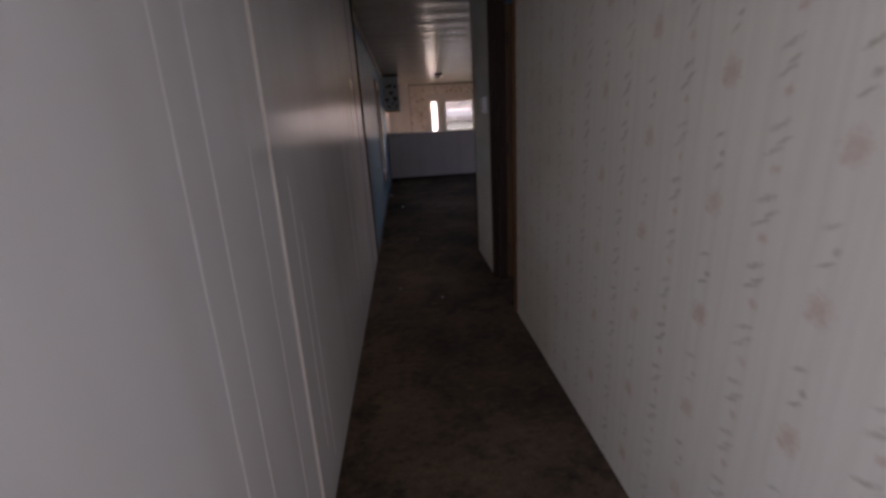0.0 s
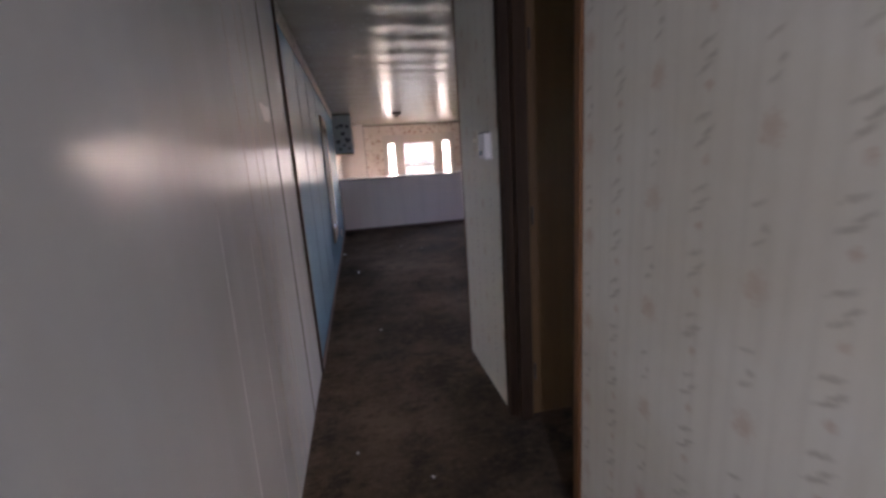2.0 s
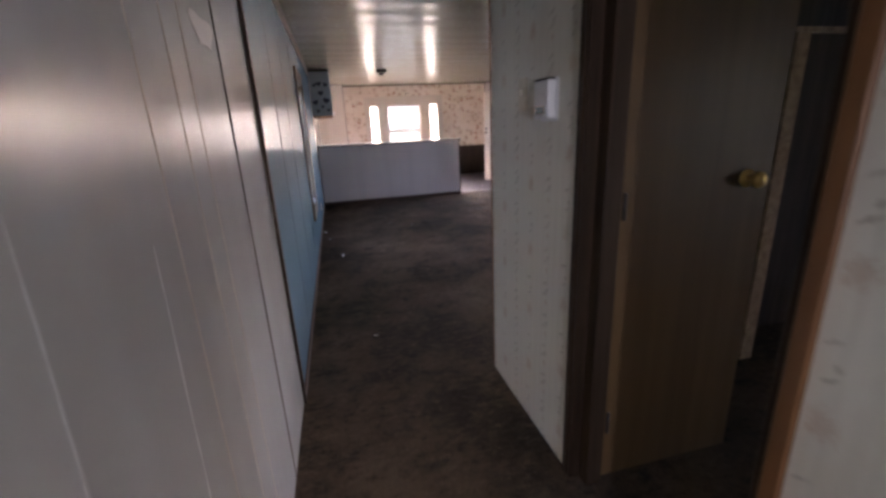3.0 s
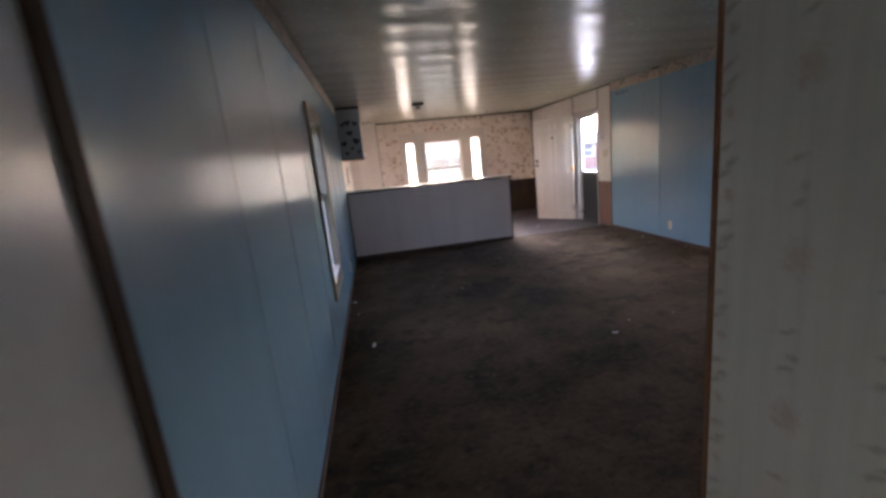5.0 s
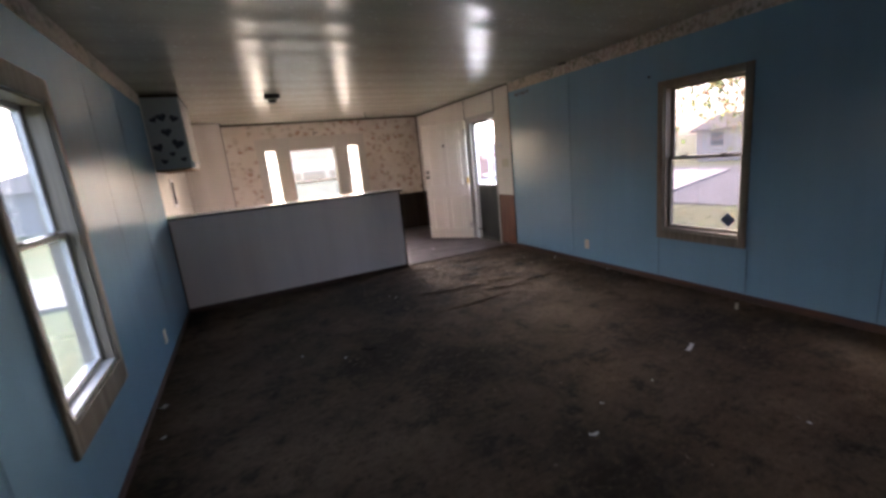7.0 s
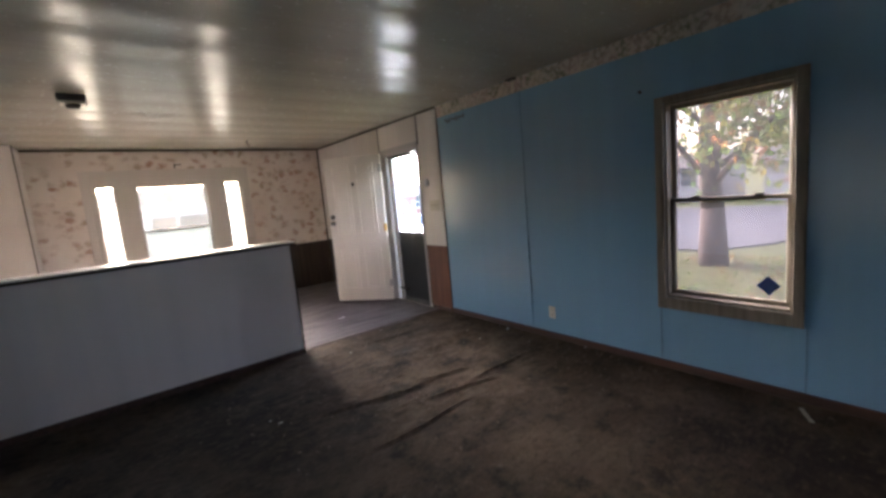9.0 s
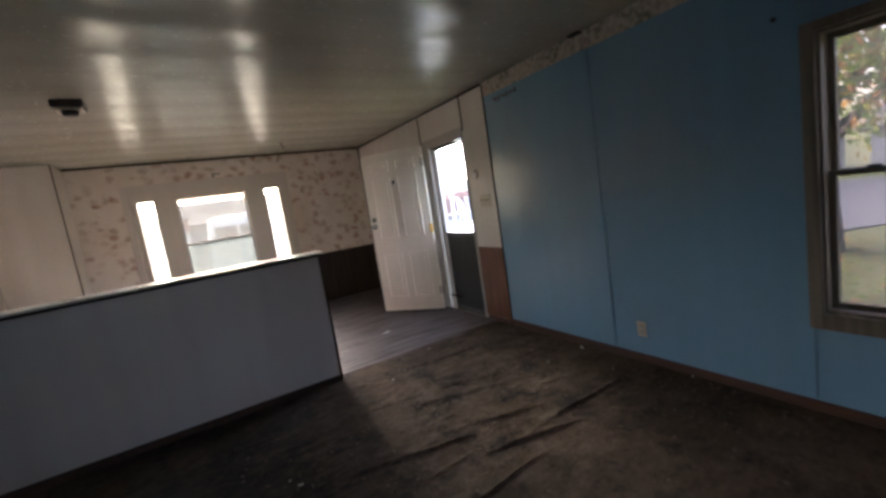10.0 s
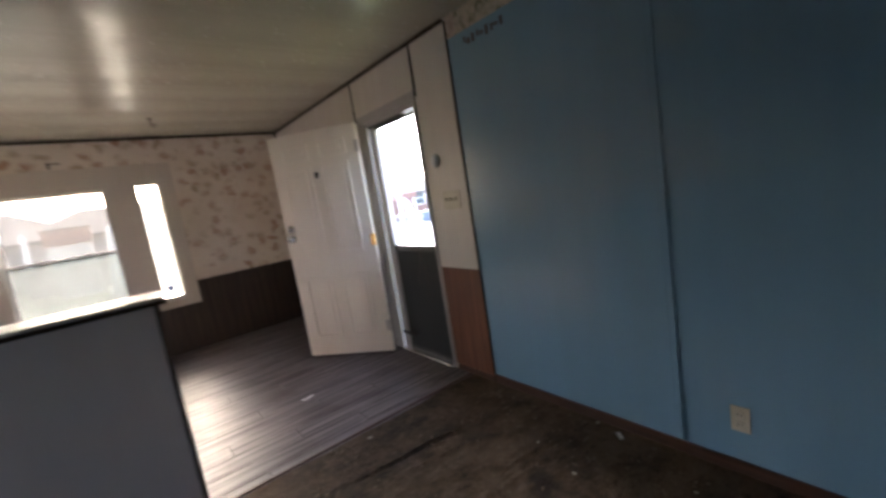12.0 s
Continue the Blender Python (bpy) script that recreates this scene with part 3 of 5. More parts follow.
def carpet_sheet():
    """Loose, dirty carpet with low wrinkles across the room near the kitchen edge."""
    bm = bmesh.new()
    xs, ys = np.arange(0.0, W + 0.01, 0.035), np.concatenate([np.arange(SOUTH, 7.2, 0.03), np.arange(7.2, 9.43, 0.008)])
    rr = random.Random(21)
    ridges = [(2.46, 8.09, 0.26, -0.25, 0.011), (2.50, 7.64, 0.40, 0.03, 0.010), (2.98, 8.06, 0.22, -0.3, 0.012), (2.98, 7.79, 0.26, -0.25, 0.011), (3.64, 8.59, 0.14, -0.2, 0.012)]
    ridges += [(rr.uniform(2.2, 3.7), rr.uniform(7.5, 9.25), rr.uniform(0.10, 0.30), rr.uniform(-0.35, 0.1), rr.uniform(0.004, 0.010)) for _ in range(22)]
    rows = []
    for y in ys:
        row = []
        for x in xs:
            z = 0.003 * noise.noise((x * 2.1, y * 2.1, 0.0))
            near = math.exp(-((y - 8.2) / 0.75) ** 2) * math.exp(-((x - 2.9) / 1.1) ** 2)
            z += 0.020 * near * max(0.0, noise.noise((x * 2.3, y * 3.4, 5.0)))
            if y > 6.9:
                for rx, ry, half, lean, high in ridges:
                    d = (y - ry - lean * (x - rx) - 0.035 * noise.noise((x * 2.2, ry * 7.0, 4.0))) / 0.011
                    if abs(d) < 3.5 and abs(x - rx) < half * 2:
                        z += 1.5 * high * math.exp(-d * d) * math.exp(-((x - rx) / half) ** 4)
            z += 0.004 * max(0.0, noise.noise((x * 0.8, y * 7.0, 9.0)) - 0.25)
            z += 0.012 * math.exp(-((y - 6.25 - 0.30 * (x - 2.4) - 0.06 * noise.noise((x * 3, 1.0, 4.0))) / 0.022) ** 2) * math.exp(-((x - 2.35) / 0.42) ** 2)
            edge = 0.02 * noise.noise((x * 4, 0.5, 2.0)) if y > 9.38 else 0.0
            row.append(bm.verts.new((min(x, W), y + edge, z + 0.002)))
        rows.append(row)
    for a, b in zip(rows, rows[1:]):
        for i in range(len(xs) - 1):
            bm.faces.new((a[i], a[i + 1], b[i + 1], b[i]))
    lip = rows[-1]
    low = [bm.verts.new((v.co.x, v.co.y + 0.004, -0.02)) for v in lip]
    for i in range(len(lip) - 1):
        bm.faces.new((lip[i], lip[i + 1], low[i + 1], low[i]))
    return bm


solid("floor", carpet_sheet(), M_CARPET, "dirty worn brown carpet with wrinkles", "floor", kind="structure", smooth=True)
kitchen_floor = solid("floor_kitchen", box(0, W, 9.36, NORTH, -0.08, -0.008), M_BLACKHOLE, "dark grey-brown wood plank vinyl floor", "floor", kind="structure")
solid("subfloor", box(-0.12, W + 0.12, SOUTH - 0.12, NORTH + 0.12, -0.25, -0.1), M_CONCRETE, "floor deck under the carpet", "floor", kind="structure")

# trims, battens and skirting
bm = bmesh.new()
add_box(bm, 0.0, 0.006, -0.008, 0.008, 0.0, H - 0.006, pose(0, 0.985, 0.002, -4.0, 0, 0))
bmesh.ops.bevel(bm, geom=bm.edges[:], offset=0.003, segments=2, affect="EDGES")
solid("trim_batten_hall", bm, M_LEDGE, "off-white loose panel batten leaning slightly", "batten", kind="structure")
def scuff_run(y, z0, z1, width, seed):
    """A pale, broken run of scuffed paint down the panel, leaning a little."""
    r = random.Random(seed)
    bm = bmesh.new()
    n = max(4, int((z1 - z0) / 0.05))
    rows = []
    for i in range(n + 1):
        k = i / n
        z, w = z0 + (z1 - z0) * k, width * r.uniform(0.35, 1.0) * min(1.0, 8 * k, 8 * (1 - k) + 0.05)
        y2 = y + 0.06 * (z - 0.6) + r.uniform(-0.001, 0.001)
        rows.append([bm.verts.new((0.0007, y2 - w / 2, z)), bm.verts.new((0.0007, y2 + w / 2, z)), bm.verts.new((-0.001, y2 + w / 2, z)), bm.verts.new((-0.001, y2 - w / 2, z))])
    for p, q in zip(rows, rows[1:]):
        for j in range(4):
            bm.faces.new((p[j], p[(j + 1) % 4], q[(j + 1) % 4], q[j]))
    bm.faces.new(rows[0])
    bm.faces.new(rows[-1])
    return solid("paint_scuff", bm, M_SCUFF, "pale scuffed run in the hallway paint", "paint scuff", group="paint scuffs")


for i, (yy, za, zb, wd) in enumerate(((0.60, 0.1, 1.45, 0.007), (0.705, 0.1, 1.5, 0.006), (0.90, 0.1, 1.2, 0.004), (1.17, 0.2, 1.1, 0.005), (1.25, 0.1, 0.95, 0.004), (2.35, 0.15, 1.2, 0.006), (2.62, 0.1, 1.1, 0.005))):
    scuff_run(yy, za, zb, wd, i)
for yy in (2.745, 2.905, 3.02):
    strip("trim_groove_hall", M_GREYTRIM, "thin groove in the white panelling", "batten", -0.001, 0.0012, yy, yy + 0.003, 0.0, H - 0.002, 0)
strip("trim_seam_hall", M_DARKWOOD, "dark panel seam", "batten", 0.0, 0.002, 3.325, 3.333, 0.0, H - 0.002, 0)
strip("trim_hall_blue", M_DARKWOOD, "brown wooden strip between white and blue panelling", "batten", 0.0, 0.012, 3.785, 3.822, 0.0, H - 0.002, 0.003)
for yy in (4.475, 5.12, 5.87, 7.62, 8.35):
    strip("trim_seam_west", M_SEAM, "groove between blue panels", "batten", -0.001, 0.0018, yy, yy + 0.004, 0.06, 2.06, 0.001)
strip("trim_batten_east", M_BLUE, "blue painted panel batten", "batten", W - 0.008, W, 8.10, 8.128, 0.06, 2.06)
for yy, top in ((7.0, 0.41), (6.252, 0.41), (5.50, 2.06), (4.7, 2.06)):
    strip("trim_seam_east", M_SEAM, "raised seam between blue panels", "batten", W - 0.004, W + 0.001, yy, yy + 0.006, 0.06, top, 0.001)
for yy, top, low in ((9.215, H - 0.02, 0.0), (9.585, H - 0.02, 1.86), (10.43, H - 0.02, 1.86)):
    strip("trim_strip_entry", M_DARKWOOD, "dark brown cover strip on white panelling", "batten", W - 0.006, W, yy, yy + 0.016, low, top, 0.001)
strip("crown_east", M_DARKWOOD, "dark brown ceiling moulding", "moulding", W - 0.02, W, 9.232, NORTH - 0.02, H - 0.022, H - 0.003, 0.003)
strip("crown_north", M_DARKWOOD, "dark brown ceiling moulding", "moulding", 0.0, W, NORTH - 0.02, NORTH, H - 0.022, H - 0.003, 0.003)
strip("trim_corner_north", M_DARKWOOD, "dark brown corner strip", "moulding", W - 0.018, W, NORTH - 0.018, NORTH, 0.0, H - 0.023, 0.003)
strip("border_east", M_BORDER, "faded patterned wallpaper border under the ceiling", "wallpaper border", W - 0.003, W, HALL_END, 9.214, 2.068, H - 0.004, 0)
strip("border_west", M_BORDER, "faded patterned wallpaper border under the ceiling", "wallpaper border", 0.0, 0.003, 3.824, PART_Y, 2.068, H - 0.004, 0)
strip("baseboard_east", M_BASE, "dark red-brown wooden skirting", "baseboard", W - 0.014, W, HALL_END, 9.213, 0.0, 0.055, 0.004)
strip("baseboard_west", M_BASE, "dark red-brown wooden skirting", "baseboard", 0.0, 0.010, 3.83, PART_Y, 0.0, 0.04, 0.003)
strip("baseboard_entry", M_BASE, "dark red-brown wooden skirting", "baseboard", W - 0.014, W, 9.232, 9.58, 0.0, 0.035, 0.003)
strip("trim_hall_corner", M_CASING, "brown corner strip at the hallway end", "moulding", HALL_X - 0.004, HALL_X + 0.010, HALL_END - 0.009, HALL_END + 0.004, 0.0, H - 0.003, 0.003)
strip("trim_carpet_edge", M_BASE, "red-brown strip where the carpet meets the plank floor", "threshold", 2.46, W - 0.016, 9.436, 9.452, -0.004, 0.007, 0.002)
strip("panelling_entry", M_REDWOOD, "red-brown wood panelling beside the front door", "panelling", W - 0.005, W, 9.232, 9.60, 0.036, 0.73, 0.001)
strip("panelling_entry_north", M_WAINSCOT, "dark brown wood wainscot", "panelling", W - 0.005, W, 10.42, NORTH - 0.02, 0.0, 0.72, 0.001)
for xa, xb, top in ((0.62, NW[0] - 0.076, 0.71), (NW[0] - 0.076, NW[1] + 0.076, NW[2] - 0.077), (NW[1] + 0.076, W - 0.02, 0.71)):
    strip("panelling_north", M_WAINSCOT, "dark brown wood wainscot under the wallpaper", "panelling", xa, xb, NORTH - 0.006, NORTH, 0.0, top, 0.001)
strip("panel_north_white", M_KITCHEN, "plain white boxed-out panel beside the wallpaper", "panelling", 0.0, 0.595, 11.95, NORTH, 0.0, H - 0.008, 0.002)
strip("trim_seam_north", M_DARKWOOD, "thin dark seam beside the wallpaper", "batten", 0.589, 0.599, 11.946, 11.956, 0.0, H - 0.010, 0)
strip("crown_hall", M_DARKWOOD, "dark ceiling line above the hallway wallpaper", "moulding", HALL_X - 0.008, HALL_X, SOUTH, HALL_END - 0.012, H - 0.012, H - 0.003, 0.001)


def picture_trim(parent, axis, face, sign, u0, u1, z0, z1, width, depth, mat, name="casing", head=None, foot=None):
    """Four mitred-looking boards round an opening, proud of the wall."""
    low, top = z0 - (foot or width), z1 + (head or width)
    for a, b, c, d in ((u0 - width, u0, low, top), (u1, u1 + width, low, top), (u0, u1, z1, top), (u0, u1, low, z0)):
        lo, hi = sorted((face, face + sign * depth))
        part(name, box(lo, hi, a, b, c, d, 0.004, 2) if axis == 0 else box(a, b, lo, hi, c, d, 0.004, 2), mat, parent)


def sash_window(name, label, axis, face, sign, u0, u1, z0, z1, rail, trim, sash_mat, lower_glass, trim_width=0.075, sill_mat=None, upper_glass=None, head=None, foot=None):
    """A single-hung window."""
    sill_mat = sill_mat or sash_mat
    # wood casing, reveal liner, two sashes with panes; sign points into the room
    head, foot = head or trim_width, foot or trim_width
    w = thing(name, label, "window", (face, (u0 + u1) / 2, z0) if axis == 0 else ((u0 + u1) / 2, face, z0), kind="structure")
    if trim is not None:
        picture_trim(w, axis, face, sign, u0, u1, z0, z1, trim_width, 0.018, trim, head=head, foot=foot)

    def slab(d0, d1, a, b, c, d, bev=0.003):
        lo, hi = sorted((face - sign * d0, face - sign * d1))
        return box(lo, hi, a, b, c, d, bev) if axis == 0 else box(a, b, lo, hi, c, d, bev)
    t = 0.014
    for a, b, c, d in ((u0, u0 + t, z0, z1), (u1 - t, u1, z0, z1), (u0 + t, u1 - t, z1 - t, z1)):
        part("liner", slab(-0.001, 0.118, a, b, c, d, 0.001), trim or sash_mat, w)
    part("window_sill", slab(-0.004, 0.118, u0 + t, u1 - t, z0, z0 + 0.02, 0.003), sill_mat, w)
    for nm, c, d, depth, glass in (("upper_sash", rail - 0.012, z1 - t, 0.075, upper_glass or M_GLASS), ("lower_sash", z0 + 0.02, rail + 0.016, 0.045, lower_glass)):
        f = 0.026
        s = part(nm, slab(depth, depth + 0.026, u0 + t, u0 + t + f, c, d), sash_mat, w)
        for a, b, e, g in ((u1 - t - f, u1 - t, c, d), (u0 + t + f, u1 - t - f, d - f, d), (u0 + t + f, u1 - t - f, c, c + f)):
            part("sash_rail", slab(depth, depth + 0.026, a, b, e, g), sash_mat, s)
        p = part("pane", slab(depth + 0.011, depth + 0.014, u0 + t + f - 0.004, u1 - t - f + 0.004, c + f - 0.004, d - f + 0.004, 0), glass, s)
        p.visible_shadow = False
    for k in (0.25, 0.75):
        cu = u0 + (u1 - u0) * k
        part("sash_latch", slab(0.030, 0.062, cu - 0.022, cu + 0.022, rail + 0.012, rail + 0.027, 0.004), M_DARKMETAL, w, "small dark sash latch")
    return w


sash_window("window_1", "grey-brown wooden framed sash window in blue wall", 0, W, -1, *EW, 1.115, M_TRIMWOOD, M_TRIMWOOD, M_SCREENED, 0.052, head=0.04, foot=0.075, upper_glass=M_SCREENED)
sash_window("window_2", "grey-brown wooden framed sash window in blue wall", 0, 0.0, 1, *WW, 1.14, M_TRIMWOOD, M_WHITESASH, M_FROST, 0.045, M_WHITESASH, upper_glass=M_FROST, head=0.10, foot=0.115)
sash_window("window_5", "unseen white sash window added to light the bedroom", 0, W, -1, *RW, 1.25, None, M_WHITESASH, M_NORTHGLASS, upper_glass=M_NORTHGLASS)
sash_window("window_4", "unseen white sash window added to light the hallway", 0, 0.0, 1, *BW, 1.30, None, M_WHITESASH, M_GLASS)


def north_window():
    """A middle sash window between two narrow sidelights, with broad painted mullions."""
    w = thing("window_3", "triple kitchen window with narrow sidelights and pale mullions", "window", (2.0, NORTH, NW[2]), kind="structure")
    x0, x1, z0, z1 = NW
    picture_trim(w, 1, NORTH, -1, x0, x1, z0, z1, 0.075, 0.016, M_GREYTRIM, head=0.165)
    cols = [(1.13, 1.19), (1.365, 1.59), (2.385, 2.63), (2.81, 2.87)]
    for a, b in cols:
        part("mullion", box(a, b, NORTH - 0.004, NORTH + 0.115, z0, z1, 0.004), M_GREYTRIM, w)
    part("window_sill", box(1.19, 2.81, NORTH - 0.03, NORTH + 0.115, z0, z0 + 0.045, 0.004), M_WHITESASH, w)
    part("head", box(1.19, 2.81, NORTH - 0.003, NORTH + 0.115, z1 - 0.04, z1, 0.003), M_GREYTRIM, w)
    for a, b in ((1.19, 1.365), (2.63, 2.81)):
        s = part("sidelight", box(a, a + 0.012, NORTH + 0.06, NORTH + 0.085, z0 + 0.045, z1 - 0.04, 0.002), M_WHITESASH, w)
        part("sash_rail", box(b - 0.012, b, NORTH + 0.06, NORTH + 0.085, z0 + 0.045, z1 - 0.04, 0.002), M_WHITESASH, s)
        p = part("pane", box(a + 0.01, b - 0.01, NORTH + 0.072, NORTH + 0.075, z0 + 0.045, z1 - 0.04), M_SIDEGLASS, s)
        p.visible_shadow = False
    a, b, rail = 1.59, 2.385, 1.145
    for nm, c, d, dep, g in (("upper_sash", rail - 0.01, z1 - 0.04, 0.075, M_NORTHGLASS), ("lower_sash", z0 + 0.045, rail + 0.014, 0.045, M_FILM)):
        f = 0.022
        s = part(nm, box(a, a + f, NORTH + dep, NORTH + dep + 0.026, c, d, 0.003), M_VINYLFRAME, w)
        for e in ((b - f, b, c, d), (a + f, b - f, c, c + f), (a + f, b - f, d - f, d)):
            part("sash_rail", box(e[0], e[1], NORTH + dep, NORTH + dep + 0.026, e[2], e[3], 0.003), M_VINYLFRAME, s)
        p = part("pane", box(a + f - 0.004, b - f + 0.004, NORTH + dep + 0.011, NORTH + dep + 0.014, c + f - 0.004, d - f + 0.004), g, s)
        p.visible_shadow = False
    for cx in (1.82, 2.16):
        part("sash_latch", box(cx - 0.02, cx + 0.02, NORTH + 0.03, NORTH + 0.06, rail + 0.012, rail + 0.026, 0.004), M_DARKMETAL, w, "small dark sash latch")


north_window()

# ---- bar partition ----
bar = thing("partition_bar", "pale lavender-white half-height bar partition with ledge", "partition", (1.2, PART_Y, 0), kind="structure")
part("body", box(0.0, 2.44, PART_Y, PART_Y + 0.10, 0.0, 0.985, 0.002), M_PARTITION, bar)
part("ledge", box(0.0, 2.485, PART_Y - 0.02, PART_Y + 0.21, 0.992, 1.006, 0.004, 2), M_LEDGE, bar, "pale painted ledge")
# dark strip under the ledge front, coloured as the ledge's shadow band
part("ledge_shade_strip", box(0.0, 2.485, PART_Y - 0.022, PART_Y - 0.002, 0.974, 0.9915, 0.003), M_DARKWOOD, bar, "dark brown edge strip drawn as the shadow below the ledge")
part("base_strip", box(0.012, 2.44, PART_Y - 0.012, PART_Y - 0.001, 0.0, 0.05, 0.003), M_BASE, bar, "dark brown skirting")
part("end_post", box(2.441, 2.458, PART_Y - 0.006, PART_Y + 0.106, 0.0, 0.985, 0.003), M_DARKWOOD, bar, "dark brown end strip")
part("corner_strip", box(0.0, 0.012, PART_Y - 0.012, PART_Y - 0.001, 0.0, 0.965, 0.002), M_DARKWOOD, bar, "dark brown corner strip")

# ---- front door ----


def panel_leaf(width, height, thick, panels, raise_by=0.011):
    """A door leaf in the x-z plane from x=0, with moulded panels on both faces."""
    bm = bmesh.new()
    add_box(bm, 0, width, 0, thick, 0, height)
    bmesh.ops.bevel(bm, geom=bm.edges[:], offset=0.003, segments=1, affect="EDGES")
    for a, b, c, d in panels:
        for y, s in ((0.0, -1), (thick, 1)):
            for e in ((a, a + 0.018, c, d), (b - 0.018, b, c, d), (a + 0.018, b - 0.018, c, c + 0.018), (a + 0.018, b - 0.018, d - 0.018, d)):
                y0, y1 = sorted((y, y + s * raise_by))
                add_box(bm, e[0], e[1], y0, y1, e[2], e[3])
            y0, y1 = sorted((y, y + s * raise_by * 0.7))
            add_box(bm, a + 0.045, b - 0.045, y0, y1, c + 0.045, d - 0.045)
    return bm


hinge = Vector((3.985, 10.305, 0.015))
swing = math.atan2(10.9 - 10.314, 3.491 - 3.97)
door = thing("door_1", "white six-panel front door standing open", "door", hinge, kind="structure")
door.rotation_euler = (0, 0, swing)
LW, LH = 0.757, 1.835


def on_door(name, bm, mat, label="", smooth=False):
    ob = new(name, mesh_of(bm, name, mat, smooth))
    ob.parent = door
    return tagged(ob, label)


on_door("leaf", panel_leaf(LW, LH, 0.042, [(0.10, 0.34, 1.62, 1.74), (0.42, 0.66, 1.62, 1.74), (0.10, 0.34, 0.86, 1.56), (0.42, 0.66, 0.86, 1.56), (0.10, 0.34, 0.16, 0.68), (0.42, 0.66, 0.16, 0.68)]), M_DOORWHITE)
for zz, nm, rr in ((1.02, "door_knob", 0.026), (1.10, "deadbolt", 0.020)):
    for s in (-1, 1):
        y = 0.0 if s < 0 else 0.042
        bm = rod((LW - 0.055, y, zz), (LW - 0.055, y + s * 0.012, zz), 0.030, 18)
        rod((LW - 0.055, y + s * 0.012, zz), (LW - 0.055, y + s * 0.035, zz), 0.011, 12, bm=bm)
        if nm == "door_knob":
            ball((LW - 0.055, y + s * 0.046, zz), rr, 1, 0.8, 1, bm)
        on_door(nm, bm, M_STEEL, "steel " + nm.replace("_", " "), True)
for s, y in ((-1, 0.0), (1, 0.042)):
    bm = rod((0.38, y, 1.50), (0.38, y + s * 0.010, 1.50), 0.017, 16)
    rod((0.38, y + s * 0.010, 1.50), (0.38, y + s * 0.013, 1.47), 0.012, 12, bm=bm)
    on_door("peephole", bm, M_DARKMETAL, "dark peephole knocker", True)
for zz in (0.22, 0.93, 1.66):
    bm = rod((-0.006, 0.045, zz - 0.045), (-0.006, 0.045, zz + 0.045), 0.007, 10)
    add_box(bm, -0.004, 0.03, 0.0415, 0.0445, zz - 0.045, zz + 0.045)
    on_door("door_hinge", bm, M_BRASS if zz == 0.93 else M_JAMB, "brass hinge" if zz == 0.93 else "painted hinge")
on_door("sweep", box(0.004, LW - 0.004, 0.004, 0.038, -0.012, 0.002), M_DARKMETAL, "dark rubber door sweep")

frame_1 = thing("door_frame_1", "white painted front door frame with aluminium threshold", "door frame", (W, 9.97, 0), kind="structure")
part("jamb", box(W - 0.012, W + 0.119, 9.61, 9.632, 0.0, 1.83, 0.003), M_JAMB, frame_1)
part("jamb", box(W - 0.012, W + 0.119, 10.29, 10.33, 0.0, 1.83, 0.003), M_JAMB, frame_1)
part("head_jamb", box(W - 0.012, W + 0.119, 9.632, 10.29, 1.80, 1.83, 0.003), M_JAMB, frame_1)
part("door_stop", box(W + 0.045, W + 0.065, 10.268, 10.29, 0.012, 1.80, 0.002), M_JAMB, frame_1)
part("casing", box(W - 0.016, W - 0.001, 10.332, 10.405, 0.0, 1.895, 0.004), M_JAMB, frame_1)
part("casing", box(W - 0.016, W - 0.001, 9.60, 10.332, 1.832, 1.895, 0.004), M_JAMB, frame_1)
part("threshold", box(W - 0.03, W + 0.125, 9.632, 10.29, -0.02, 0.012, 0.004), M_STEEL, frame_1, "worn metal threshold")
part("weatherstrip", box(W + 0.030, W + 0.040, 10.278, 10.291, 0.012, 1.80, 0.002), M_DARKMETAL, frame_1, "dark weatherstrip")

storm = thing("storm_door", "closed storm door with glass above black panel", "door", (W + 0.09, 9.95, 0.01), kind="structure")
sx0, sx1, s0, s1 = W + 0.004, W + 0.034, 9.634, 10.265
for a, b, c, d, nm in ((s0, s0 + 0.028, 0.012, 1.785, "stile"), (s1 - 0.085, s1, 0.012, 1.785, "stile"), (s0 + 0.028, s1 - 0.085, 1.76, 1.785, "top_rail"), (s0 + 0.028, s1 - 0.085, 0.83, 0.875, "mid_rail"), (s0 + 0.028, s1 - 0.085, 0.012, 0.05, "bottom_rail")):
    part(nm, box(sx0, sx1, a, b, c, d, 0.003), M_JAMB if b == s1 else M_STORMFRAME, storm)
part("lower_panel", box(sx0 + 0.010, sx1 - 0.008, s0 + 0.026, s1 - 0.083, 0.048, 0.832, 0.001), M_BLACK, storm, "black lower panel")
bm = bmesh.new()
for k in (-1, 1):
    add_box(bm, sx0 + 0.006, sx0 + 0.0115, -0.004, 0.004, -0.12, 0.12, pose(0, 9.86 + k * 0.035, 0.70, k * 16, 0, 0))
part("scratch", bm, M_STORMFRAME, storm, "pale scuff on the panel")
p = part("pane", box(sx0 + 0.013, sx0 + 0.017, s0 + 0.026, s1 - 0.083, 0.872, 1.762), M_DOORGLASS, storm)
p.visible_shadow = False
part("closer", rod((sx0 - 0.016, 10.23, 0.16), (sx0 - 0.016, 10.05, 0.16), 0.014, 10), M_DARKMETAL, storm, "dark door closer", True)
part("head_seal", box(sx0, sx1, 9.80, s1, 1.786, 1.80, 0.001), M_STORMFRAME, storm)

